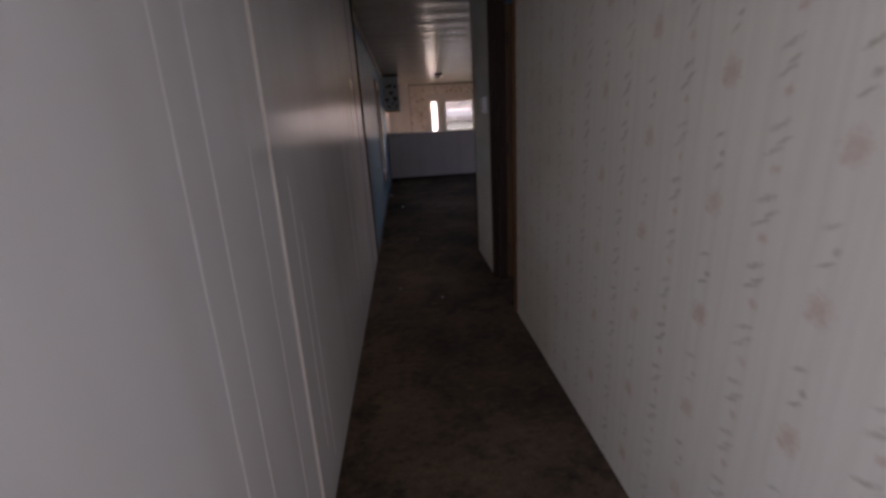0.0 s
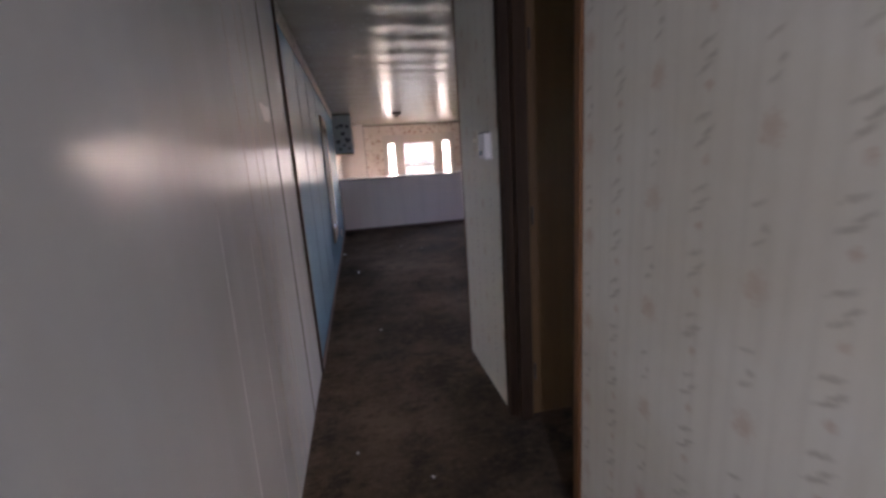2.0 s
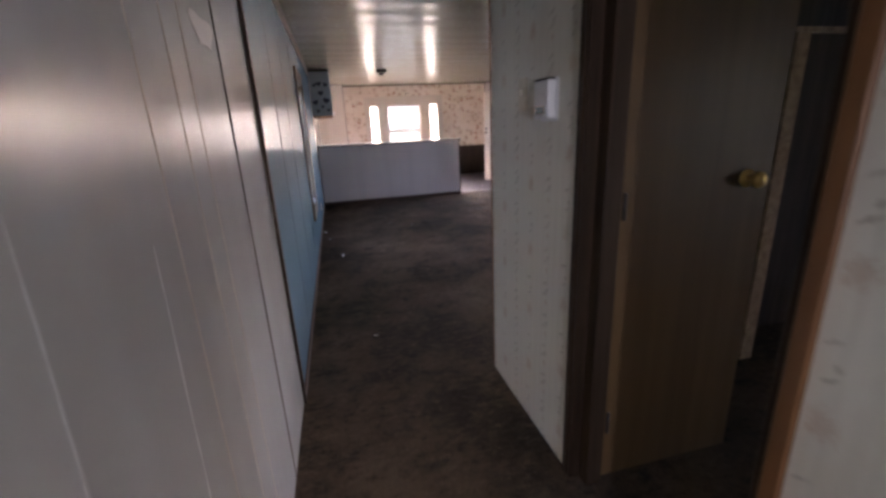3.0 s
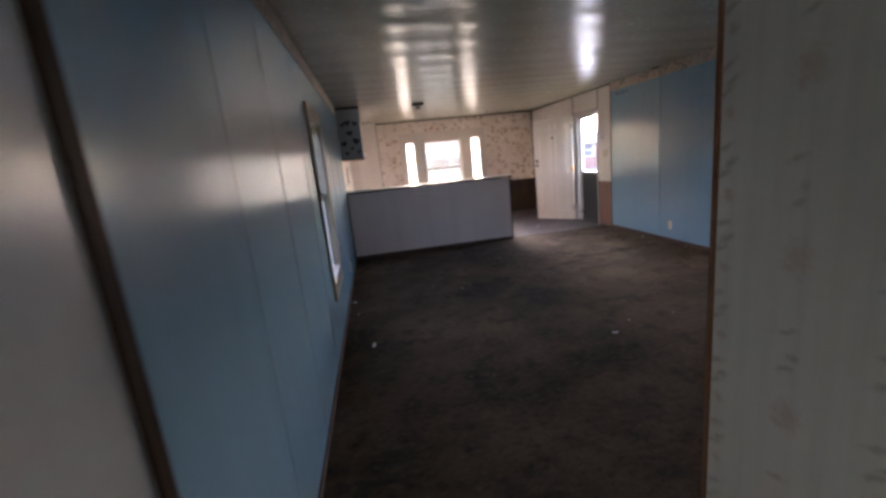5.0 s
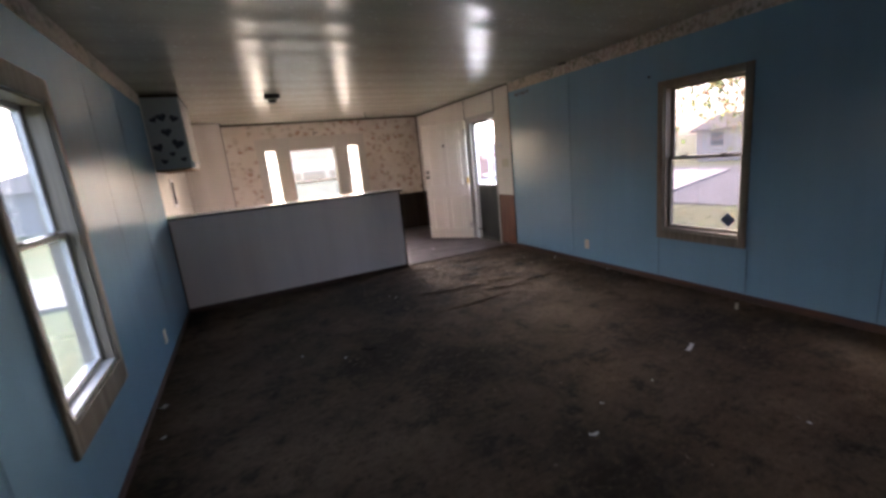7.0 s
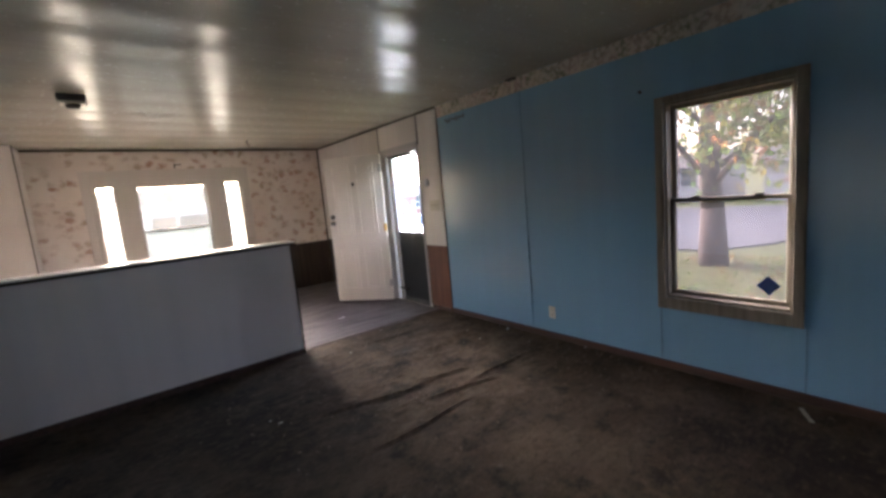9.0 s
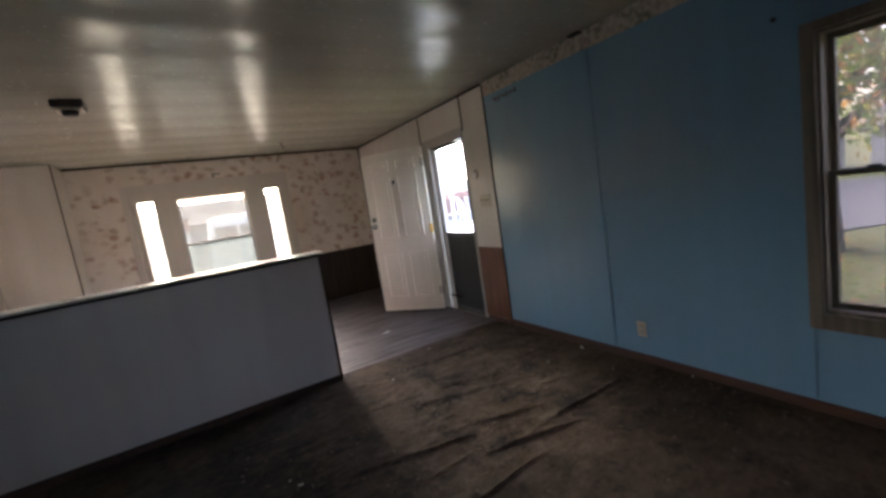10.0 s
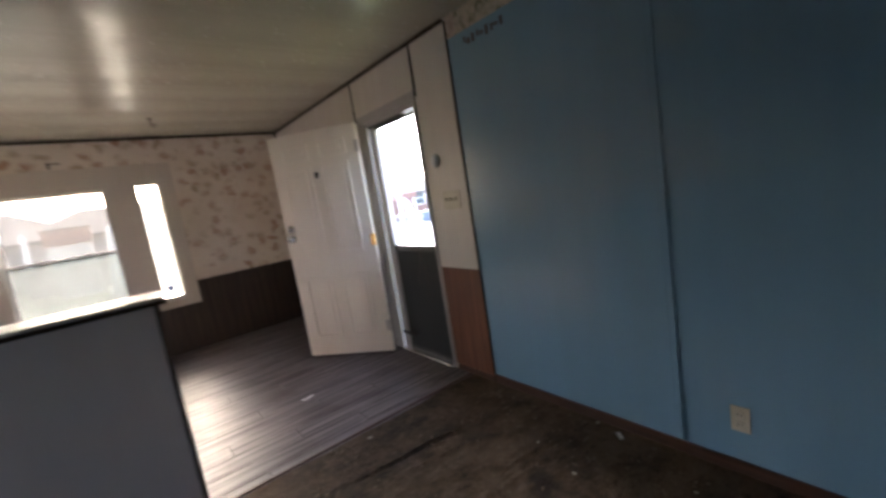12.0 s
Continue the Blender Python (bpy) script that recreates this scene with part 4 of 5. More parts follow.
# ---- hall door ----
frame_2 = thing("door_frame_2", "dark brown wooden hallway door frame", "door frame", (HALL_X, 2.74, 0), kind="structure")
for a, b in ((2.375, 2.41), (3.045, 3.077)):
    part("casing", box(HALL_X - 0.014, HALL_X - 0.001, a, b, 0.0, 2.005, 0.004), M_CASING if a < 2.5 else M_DARKWOOD, frame_2)
    part("casing", box(HALL_X + 0.091, HALL_X + 0.104, a, b, 0.0, 2.005, 0.004), M_CASING, frame_2)
part("casing", box(HALL_X - 0.014, HALL_X - 0.001, 2.41, 3.045, 1.97, 2.005, 0.004), M_CASING, frame_2)
for a, b in ((2.41, 2.424), (3.031, 3.045)):
    part("jamb", box(HALL_X - 0.010, HALL_X + 0.10, a, b, 0.0, 1.97, 0.002), M_DARKWOOD, frame_2)
    part("door_stop", box(HALL_X + 0.03, HALL_X + (0.045 if a < 2.5 else 0.088), b if a < 2.5 else a - 0.048, b + 0.012 if a < 2.5 else a, 0.0, 1.952, 0.002), M_DARKWOOD, frame_2)
part("head_jamb", box(HALL_X - 0.010, HALL_X + 0.10, 2.424, 3.031, 1.952, 1.97, 0.002), M_DARKWOOD, frame_2)
hall_door = thing("door_2", "dark brown flush wooden hallway door standing open", "door", (1.085, 2.990, 0.015), kind="structure")
part("leaf", box(1.072, 1.612, 2.990, 3.024, 0.02, 1.93, 0.002), M_HALLDOOR, hall_door)
for y, s in ((2.990, -1), (3.024, 1)):
    bm = rod((1.515, y, 1.05), (1.515, y + s * 0.008, 1.05), 0.028, 18)
    rod((1.515, y + s * 0.008, 1.05), (1.515, y + s * 0.03, 1.05), 0.010, 12, bm=bm)
    ball((1.515, y + s * 0.043, 1.05), 0.025, 1, 0.8, 1, bm)
    part("door_knob", bm, M_BRASS, hall_door, "shiny brass knob", True)
for zz in (0.25, 1.0, 1.72):
    part("door_hinge", rod((1.080, 2.984, zz - 0.04), (1.080, 2.984, zz + 0.04), 0.006, 10), M_DARKMETAL, hall_door, "dark metal hinge", True)

# ---- kitchen: wall cabinet with heart prints ----
cab = thing("wall_cabinet", "grey-blue wall cabinet with navy heart prints on its end panel", "cabinet", (0.0, 9.40, 1.46))
part("body", box(0.001, 0.305, 9.402, 10.24, 1.475, 2.150, 0.003), M_KITCHEN, cab)
end_panel = part("end_panel", box(0.001, 0.310, 9.392, 9.4015, 1.475, 2.150, 0.002), M_CABPANEL, cab, "grey-blue end panel with navy hearts")
part("bottom_panel", box(0.001, 0.312, 9.392, 10.24, 1.455, 1.474, 0.003), M_RAWWOOD, cab, "bare wood underside")
part("top_moulding", box(0.001, 0.325, 9.388, 10.24, 2.151, 2.176, 0.004), M_DARKWOOD, cab, "dark brown top moulding")
for a, b in ((9.41, 9.815), (9.825, 10.23)):
    d = part("door", box(0.306, 0.324, a, b, 1.485, 2.140, 0.004), M_KITCHEN, cab)
    hy = b - 0.04 if a < 9.6 else a + 0.04
    bm = rod((0.324, hy, 1.53), (0.344, hy, 1.53), 0.005, 8)
    ball((0.350, hy, 1.53), 0.012, 1, 1, 1, bm)
    part("handle", bm, M_WHITEPLASTIC, d, "white cabinet knob", True)
part("bracket", box(0.306, 0.345, 9.393, 9.409, 1.472, 1.535, 0.005), M_WHITEPLASTIC, cab, "white corner guard")


def heart(cx, cz, r, turn):
    """A flat printed heart, a few tenths of a millimetre proud of the panel."""
    bm = bmesh.new()
    pts = []
    for i in range(28):
        a = 2 * math.pi * i / 28
        hx = 16 * math.sin(a) ** 3
        hz = 13 * math.cos(a) - 5 * math.cos(2 * a) - 2 * math.cos(3 * a) - math.cos(4 * a)
        c, k = math.cos(turn), math.sin(turn)
        pts.append((cx + r * (hx * c - hz * k) / 17, cz + r * (hx * k + hz * c) / 17))
    front = [bm.verts.new((x, 9.3905, z)) for x, z in pts]
    back = [bm.verts.new((x, 9.3925, z)) for x, z in pts]
    bm.faces.new(front)
    for i in range(28):
        j = (i + 1) % 28
        bm.faces.new((front[i], front[j], back[j], back[i]))
    return bm


for cx, cz, r, a in ((0.075, 1.945, 0.034, 0.5), (0.145, 1.965, 0.046, 0.2), (0.245, 1.95, 0.040, -0.4), (0.162, 1.825, 0.048, 0.1), (0.066, 1.685, 0.048, 0.3), (0.235, 1.71, 0.056, -0.3), (0.173, 1.617, 0.028, 0.1), (0.258, 1.56, 0.028, 0.2), (0.092, 1.55, 0.032, -0.2)):
    part("heart_print", heart(cx, cz, r, a), M_HEART, end_panel)

hole = thing("wall_plate", "white wall plate with dark torn slot under the cabinet", "wall plate", (0.0, 10.23, 1.1))
part("plate", box(0.0, 0.006, 10.10, 10.40, 1.06, 1.39, 0.004), M_WHITEPLASTIC, hole)
# no recess is cut: near-black raised boxes give the slot its dark depth
bm = bmesh.new()
for i in range(7):
    k = i / 6
    add_box(bm, 0.0055, 0.0075, 10.150 - 0.012 * math.sin(k * 5), 10.330 + 0.014 * math.sin(k * 7 + 1), 1.10 + 0.036 * i, 1.138 + 0.036 * i)
part("slot", bm, M_BLACKHOLE, hole, "raised dark shape standing for the ragged slot's shaded depth")

lampbase = thing("ceiling_light", "small dark bare ceiling light base", "light fixture", (1.20, 9.72, H))
part("canopy", box(1.120, 1.280, 9.575, 9.715, H - 0.048, H - 0.001, 0.008, 2), M_DARKMETAL, lampbase)
part("socket", rod((1.20, 9.645, H - 0.060), (1.20, 9.645, H - 0.088), 0.045, 16, 0.036), M_DARKMETAL, lampbase, "dark empty socket", True)
part("rim", box(1.132, 1.268, 9.587, 9.703, H - 0.061, H - 0.0485, 0.004), M_PLASTIC, lampbase, "yellowed rim")

hook = thing("ceiling_hook", "small dark metal plant hook in the ceiling", "hook", (2.80, 11.58, H))
bm = rod((2.80, 11.58, H), (2.80, 11.58, H - 0.05), 0.005, 8)
prev = None
for i in range(10):
    a = math.pi * (i / 9) * 1.3
    pt = (2.80 + 0.016 - 0.016 * math.cos(a), 11.58, H - 0.05 - 0.018 * math.sin(a))
    if prev:
        rod(prev, pt, 0.004, 6, bm=bm)
    prev = pt
part("stem", bm, M_DARKMETAL, hook, smooth=True)
part("base", rod((2.80, 11.58, H - 0.008), (2.80, 11.58, H - 0.0005), 0.018, 14), M_DARKMETAL, hook)


def switch_plate(name, label, x, y, z, sign, gangs, mat, depth=0.006, category="light switch"):
    """A wall plate on a wall of constant x; sign points into the room."""
    t = thing(name, label, category, (x, y, z))
    hw = 0.035 + 0.023 * (gangs - 1)
    lo, hi = sorted((x, x + sign * depth))
    part("plate", box(lo, hi, y - hw, y + hw, z - 0.058, z + 0.058, 0.0025, 2), mat, t)
    for i in range(gangs):
        cy = y + (i - (gangs - 1) / 2) * 0.046
        a, b = sorted((x + sign * depth * 0.9, x + sign * (depth + 0.012)))
        part("toggle", box(a, b, cy - 0.005, cy + 0.005, z - 0.004, z + 0.016, 0.002), mat, t)
    return t


def outlet(label, x, y, z, sign):
    t = thing("wall_outlet", label, "outlet", (x, y, z), group="wall outlets")
    lo, hi = sorted((x, x + sign * 0.006))
    part("plate", box(lo, hi, y - 0.032, y + 0.032, z - 0.051, z + 0.051, 0.0025, 2), M_PLASTIC, t)
    for dz in (-0.021, 0.021):
        a, b = sorted((x + sign * 0.005, x + sign * 0.009))
        r = part("receptacle", box(a, b, y - 0.017, y + 0.017, z + dz - 0.014, z + dz + 0.014, 0.003), M_PLASTIC, t)
        bm = bmesh.new()
        for dy in (-0.006, 0.006):
            a, b = sorted((x + sign * 0.0085, x + sign * 0.0096))
            add_box(bm, a, b, y + dy - 0.0012, y + dy + 0.0012, z + dz - 0.004, z + dz + 0.006)
        part("slot", bm, M_BLACKHOLE, r)
    return t


outlet("ivory wall outlet low on the blue wall", W, 7.895, 0.226, -1)
outlet("ivory wall outlet low on the blue wall", 0.0, 8.05, 0.215, 1)
switch_plate("light_switch", "ivory triple light switch beside the front door", W, 9.385, 1.172, -1, 3, M_PLASTIC)
switch_plate("light_switch", "yellowed light switch on floral hallway wallpaper", HALL_X, 3.465, 1.345, -1, 1, M_PLASTIC)
thermo = thing("thermostat", "white box thermostat on floral hallway wallpaper", "thermostat", (HALL_X, 3.26, 1.25))
part("back_plate", box(HALL_X - 0.006, HALL_X, 3.203, 3.317, 1.248, 1.381, 0.003), M_WHITEPLASTIC, thermo)
part("cover", box(HALL_X - 0.036, HALL_X - 0.0055, 3.210, 3.310, 1.256, 1.374, 0.006, 2), M_WHITEPLASTIC, thermo)
part("dial", box(HALL_X - 0.040, HALL_X - 0.0355, 3.228, 3.292, 1.271, 1.296, 0.002), M_STEEL, thermo, "grey dial strip")
part("top_vent", box(HALL_X - 0.034, HALL_X - 0.008, 3.214, 3.306, 1.3735, 1.380, 0.002), M_DARKMETAL, thermo, "dark vent on top")
bell = thing("door_chime", "small round white door chime on white panelling", "door chime", (W, 9.49, 1.43))
part("cover", ball((W - 0.006, 9.49, 1.43), 0.042, 0.45, 1, 1), M_WHITEPLASTIC, bell, smooth=True)
part("base", rod((W, 9.49, 1.43), (W - 0.006, 9.49, 1.43), 0.046, 20), M_PLASTIC, bell)


def diamond(name, label, axis, at, r, turn):
    """A thin window sticker standing on its corner."""
    t = thing(name, label, "sticker", at, group="alarm stickers")
    bm = bmesh.new()
    m = Matrix.Translation(at) @ (Matrix.Rotation(turn, 4, "X") if axis == 0 else Matrix.Rotation(turn, 4, "Y"))
    if axis == 0:
        add_box(bm, -0.0006, 0.0006, -r, r, -r, r, m)
    else:
        add_box(bm, -r, r, -0.0006, 0.0006, -r, r, m)
    part("sheet", bm, M_STICKER, t)
    bm = bmesh.new()
    for k in (-0.35, 0.0, 0.35):
        if axis == 0:
            add_box(bm, -0.0012, -0.0005, -r * 0.6, r * 0.6, r * (k - 0.06), r * (k + 0.06), m)
        else:
            add_box(bm, -r * 0.6, r * 0.6, -0.0012, -0.0005, r * (k - 0.06), r * (k + 0.06), m)
    part("print_bar", bm, M_CARBLUE, t)


diamond("window_sticker", "dark blue diamond sticker on the window glass", 0, (W + 0.0545, 6.437, 0.615), 0.040, radians(42))
diamond("window_sticker", "dark blue diamond sticker on the window glass", 1, (2.712, NORTH + 0.066, 0.685), 0.030, radians(40))

# old tape and peeled patches on the walls
bm = bmesh.new()
for i in range(9):
    y = 8.80 + 0.034 * i
    add_box(bm, W - 0.0022, W + 0.001, y, y + 0.022 + 0.006 * math.sin(i * 2.1), 1.995 + 0.010 * math.sin(i * 1.7), 2.028 + 0.008 * math.cos(i * 2.3))
solid("tape_residue", bm, M_GRIME, "row of dark torn tape marks on the blue wall", "tape residue")
bm = bmesh.new()
ring = [bm.verts.new((0.0012, 3.20 + 0.085 * math.cos(a) * (1 + 0.35 * math.sin(3 * a)), 1.50 + 0.05 * math.sin(a) * (1 + 0.4 * math.cos(2 * a)))) for a in [2 * math.pi * i / 18 for i in range(18)]]
bm.faces.new(ring)
base = [bm.verts.new((-0.0005, v.co.y, v.co.z)) for v in ring]
for i in range(18):
    bm.faces.new((ring[i], ring[(i + 1) % 18], base[(i + 1) % 18], base[i]))
solid("paint_patch", bm, M_PEEL, "pale chipped patch on the hallway paint", "paint patch")
bracket = thing("wall_bracket", "small dark metal clip under the ceiling border", "bracket", (W, 8.17, 2.17))
part("clip", box(W - 0.05, W - 0.003, 8.12, 8.21, 2.168, 2.182, 0.003), M_DARKMETAL, bracket)
part("tab", box(W - 0.008, W - 0.003, 8.155, 8.185, 2.075, 2.168, 0.002), M_PLASTIC, bracket, "cream hanging tab")
nail = thing("wall_nail", "dark nail in the blue wall beside the window", "nail", (W, 7.10, 1.82))
part("shank", rod((W + 0.002, 7.10, 1.82), (W - 0.022, 7.10, 1.82), 0.004, 8), M_DARKMETAL, nail)
part("head", rod((W - 0.022, 7.10, 1.82), (W - 0.026, 7.10, 1.82), 0.011, 12), M_DARKMETAL, nail)
rod_hook = thing("wall_hook", "small dark hook high on the floral wall", "hook", (2.06, NORTH, 1.975))
part("plate", box(2.045, 2.062, NORTH - 0.006, NORTH, 1.945, 2.005, 0.002), M_DARKMETAL, rod_hook)
part("arm", box(2.062, 2.135, NORTH - 0.012, NORTH - 0.003, 1.985, 1.996, 0.002), M_DARKMETAL, rod_hook)

# ---- litter on the floor ----
rnd = random.Random(5)


def scrap(name, label, x, y, sx, sy, turn, mat, curl=0.010, floor_z=0.006):
    """A curled scrap lying on the carpet."""
    bm = bmesh.new()
    n = 5
    rows = []
    for i in range(n + 1):
        u = i / n - 0.5
        z = curl * (4 * u * u) * (0.6 + 0.4 * math.sin(i * 1.9 + turn))
        rows.append([bm.verts.new((u * sx, v * sy * (1 + 0.15 * math.sin(i * 2.7 + turn)), z)) for v in (-0.5, 0.0, 0.5)])
    for a, b in zip(rows, rows[1:]):
        for j in range(2):
            bm.faces.new((a[j], a[j + 1], b[j + 1], b[j]))
    bmesh.ops.solidify(bm, geom=bm.faces[:], thickness=0.0012)
    ob = solid(name, bm, mat, label, "litter", group="litter on the floor")
    ob.matrix_basis = pose(x, y, floor_z, 0, 0, turn * 57.3)
    return ob


scrap("paper_scrap", "white paper strip lying on the carpet", 3.04, 6.005, 0.120, 0.024, 0.38, M_PAPER, 0.012)
scrap("paper_scrap", "white paper scrap on the carpet by the blue wall", 0.240, 6.185, 0.095, 0.022, 1.5, M_PAPER, 0.014)
scrap("plastic_strip", "black bent plastic strip on the carpet", 1.342, 7.285, 0.12, 0.03, -0.5, M_BLACKHOLE, 0.02)
scrap("paper_scrap", "small white paper scrap on the carpet", 1.957, 5.73, 0.045, 0.018, -0.3, M_PAPER)
scrap("plastic_strip", "pale plastic strip lying by the skirting", 3.90, 6.22, 0.15, 0.022, 0.5, M_PLASTIC, 0.006)
scrap("paper_scrap", "crumpled white scrap by the blue wall", 0.05, 7.30, 0.05, 0.035, 0.8, M_PAPER, 0.02)
scrap("paper_scrap", "white scrap lying on the carpet by the skirting", 3.985, 8.352, 0.065, 0.020, 0.9, M_PAPER)
scrap("paper_scrap", "white scrap lying on the plank floor", 3.16, 10.138, 0.085, 0.03, 0.2, M_PAPER, 0.006, 0.001)
for x, y, l in ((3.65, 8.372, 0.03), (2.73, 9.02, 0.035), (4.02, 8.49, 0.025), (4.02, 7.57, 0.03), (3.21, 9.34, 0.03), (0.896, 7.488, 0.03), (1.157, 7.257, 0.035), (2.78, 5.274, 0.03), (3.19, 5.057, 0.035), (2.546, 5.885, 0.03), (2.169, 5.884, 0.03), (0.524, 2.73, 0.03), (0.22, 2.963, 0.022), (0.40, 4.345, 0.04), (0.10, 6.93, 0.045), (1.90, 8.29, 0.04), (1.86, 8.36, 0.03), (3.84, 7.98, 0.025), (3.72, 8.62, 0.025)):
    scrap("paper_bit", "tiny pale paper bit on the carpet", x, y, l * 0.65, l * 0.35, rnd.uniform(0, 3), M_PAPER if rnd.random() < 0.6 else M_PLASTIC, 0.006, 0.007)


def fluff():
    """Loose carpet backing and crumbs, thickest along the wrinkles."""
    bm = bmesh.new()
    for i in range(520):
        if i < 300:
            x, y = rnd.gauss(2.95, 0.62), rnd.gauss(8.35, 0.55)
        elif i < 430:
            x, y = 4.0 - abs(rnd.gauss(0.0, 0.22)), rnd.uniform(6.9, 9.2)
        else:
            x, y = rnd.uniform(0.1, 3.95), rnd.uniform(4.0, 9.3)
        if not (0.05 < x < 4.0 and 0.5 < y < 9.36):
            continue
        l, w = rnd.uniform(0.003, 0.009) * rnd.choice((1, 1, 1, 1.8)), rnd.uniform(0.004, 0.010)
        add_box(bm, -l, l, -w / 2, w / 2, 0, rnd.uniform(0.002, 0.006), pose(x, y, 0.006, rnd.uniform(-12, 12), rnd.uniform(-10, 10), rnd.uniform(0, 180)))
    return bm


solid("carpet_crumbs", fluff(), M_STRAW, "loose straw-coloured carpet crumbs and fluff", "crumbs", kind="stuff")

# ---- outdoors ----
GZ = -0.80


def ground_sheet():
    bm = bmesh.new()
    r = [0, 6, 12, 20, 35, 60, 120, 400, 1500]
    rings = []
    for d in r[1:]:
        ring = []
        for i in range(48):
            a = 2 * math.pi * i / 48
            x, y = 2 + d * math.cos(a), 5 + d * math.sin(a)
            ring.append(bm.verts.new((x, y, GZ + (0.02 * noise.noise((x * 0.2, y * 0.2, 0)) if 8 < d < 100 else 0))))
        rings.append(ring)
    bm.faces.new(rings[0])
    for a, b in zip(rings, rings[1:]):
        for i in range(48):
            j = (i + 1) % 48
            bm.faces.new((a[i], a[j], b[j], b[i]))
    return bm


solid("ground", ground_sheet(), M_GRASS, "autumn lawn with fallen leaves", "ground", kind="structure")


def flat(name, pts, z, mat, label, category):
    bm = bmesh.new()
    top = [bm.verts.new((x, y, z)) for x, y in pts]
    low = [bm.verts.new((x, y, z - 0.12)) for x, y in pts]
    bm.faces.new(top)
    for i in range(len(pts)):
        j = (i + 1) % len(pts)
        bm.faces.new((top[i], top[j], low[j], low[i]))
    return solid(name, bm, mat, label, category, kind="structure")


flat("road", [(13.0, 60), (12.9, 14), (13.2, 9.9), (14.6, 9.0), (16.9, 8.3), (22, 6.0), (22, -60), (27.5, -60), (27.5, 60)], GZ + 0.035, M_ROAD, "grey asphalt park road", "road")
flat("driveway", [(5.2, 14.6), (12.8, 14.6), (12.8, 18.5), (-6, 18.5), (-6, 14.6)], GZ + 0.08, M_CONCRETE, "pale concrete driveway", "driveway")
flat("parking_pad", [(8.0, 18.8), (12.5, 14.0), (24, 18.0), (24, 29.6), (8.0, 29.6)], GZ + 0.12, M_PAD, "pale concrete parking pad", "pavement")


def leaf_litter():
    bm = bmesh.new()
    for i in range(5200):
        x, y = 4.6 + 8.2 * rnd.random() ** 1.5, rnd.gauss(8.0, 2.4)
        s = rnd.uniform(0.03, 0.07)
        m = pose(x, y, GZ + 0.06, rnd.uniform(-30, 30), rnd.uniform(-30, 30), rnd.uniform(0, 360))
        vs = [bm.verts.new(m @ Vector(p)) for p in ((-s, 0, 0), (0, -s * 0.6, 0), (s, 0, 0), (0, s * 0.6, 0))]
        bm.faces.new(vs)
    return bm


solid("fallen_leaves", leaf_litter(), M_LEAF, "fallen autumn leaves scattered on the lawn", "leaves", kind="stuff")


def tree(at, label, height, trunk, crown, count, seed):
    """A tapered, forked trunk with limbs and a ragged crown of single leaves."""
    r = random.Random(seed)
    t = thing("tree", label, "tree", at, group="yard trees")
    x, y, z = at
    bm = bmesh.new()
    pts = [Vector((x, y, z - 0.1)), Vector((x + 0.05, y + 0.03, z + height * 0.18)), Vector((x - 0.04, y + 0.10, z + height * 0.36)), Vector((x + 0.06, y + 0.05, z + height * 0.62)), Vector((x, y, z + height * 0.85))]
    rad = [trunk * 1.35, trunk, trunk * 0.8, trunk * 0.45, trunk * 0.15]
    for a, b, p, q in zip(pts, pts[1:], rad, rad[1:]):
        rod(a, b, p, 12, q, bm)
    part("trunk", bm, M_BARK, t, smooth=True)
    tips = []
    for i in range(11):
        a = r.uniform(0, 2 * math.pi)
        s = pts[1].lerp(pts[3], r.random())
        e = s + Vector((math.cos(a) * crown * r.uniform(0.45, 0.9), math.sin(a) * crown * r.uniform(0.45, 0.9), r.uniform(0.1, 0.38) * height))
        bm = rod(s, s.lerp(e, 0.5) + Vector((0, 0, 0.15)), trunk * 0.32, 8, trunk * 0.2)
        rod(s.lerp(e, 0.5) + Vector((0, 0, 0.15)), e, trunk * 0.2, 8, trunk * 0.06, bm)
        part("limb", bm, M_BARK, t, smooth=True)
        tips += [e, s.lerp(e, 0.65), s.lerp(e, 0.85) + Vector((r.uniform(-0.5, 0.5), r.uniform(-0.5, 0.5), -0.2))]
    tips.append(pts[4])
    bm = bmesh.new()
    for i in range(count):
        c = tips[r.randrange(len(tips))]
        d = Vector((r.gauss(0, 0.42), r.gauss(0, 0.42), r.gauss(-0.1, 0.36))) * crown * 0.42
        s = r.uniform(0.05, 0.09)
        m = Matrix.Translation(c + d) @ Euler((r.uniform(0, 6), r.uniform(0, 6), r.uniform(0, 6))).to_matrix().to_4x4()
        bm.faces.new([bm.verts.new(m @ Vector(p)) for p in ((-s, 0, 0), (0, -s * 0.6, 0.01), (s, 0, 0), (0, s * 0.6, 0.01))])
    part("crown", bm, M_LEAF, t, "red, orange and yellow-green autumn leaves")


tree((11.6, 9.25, GZ), "maple tree with thinning red and green autumn leaves", 7.0, 0.23, 3.2, 9000, 3)
tree((24.5, 16.5, GZ), "roadside tree with yellow autumn leaves", 8.0, 0.25, 3.6, 3000, 8)
tree((39.0, 14.4, GZ), "far tree with dull green leaves between homes", 6.5, 0.22, 3.0, 4000, 17)
tree((-9.0, 16.0, GZ), "yard tree with yellow-green autumn leaves", 7.5, 0.22, 3.2, 3000, 12)


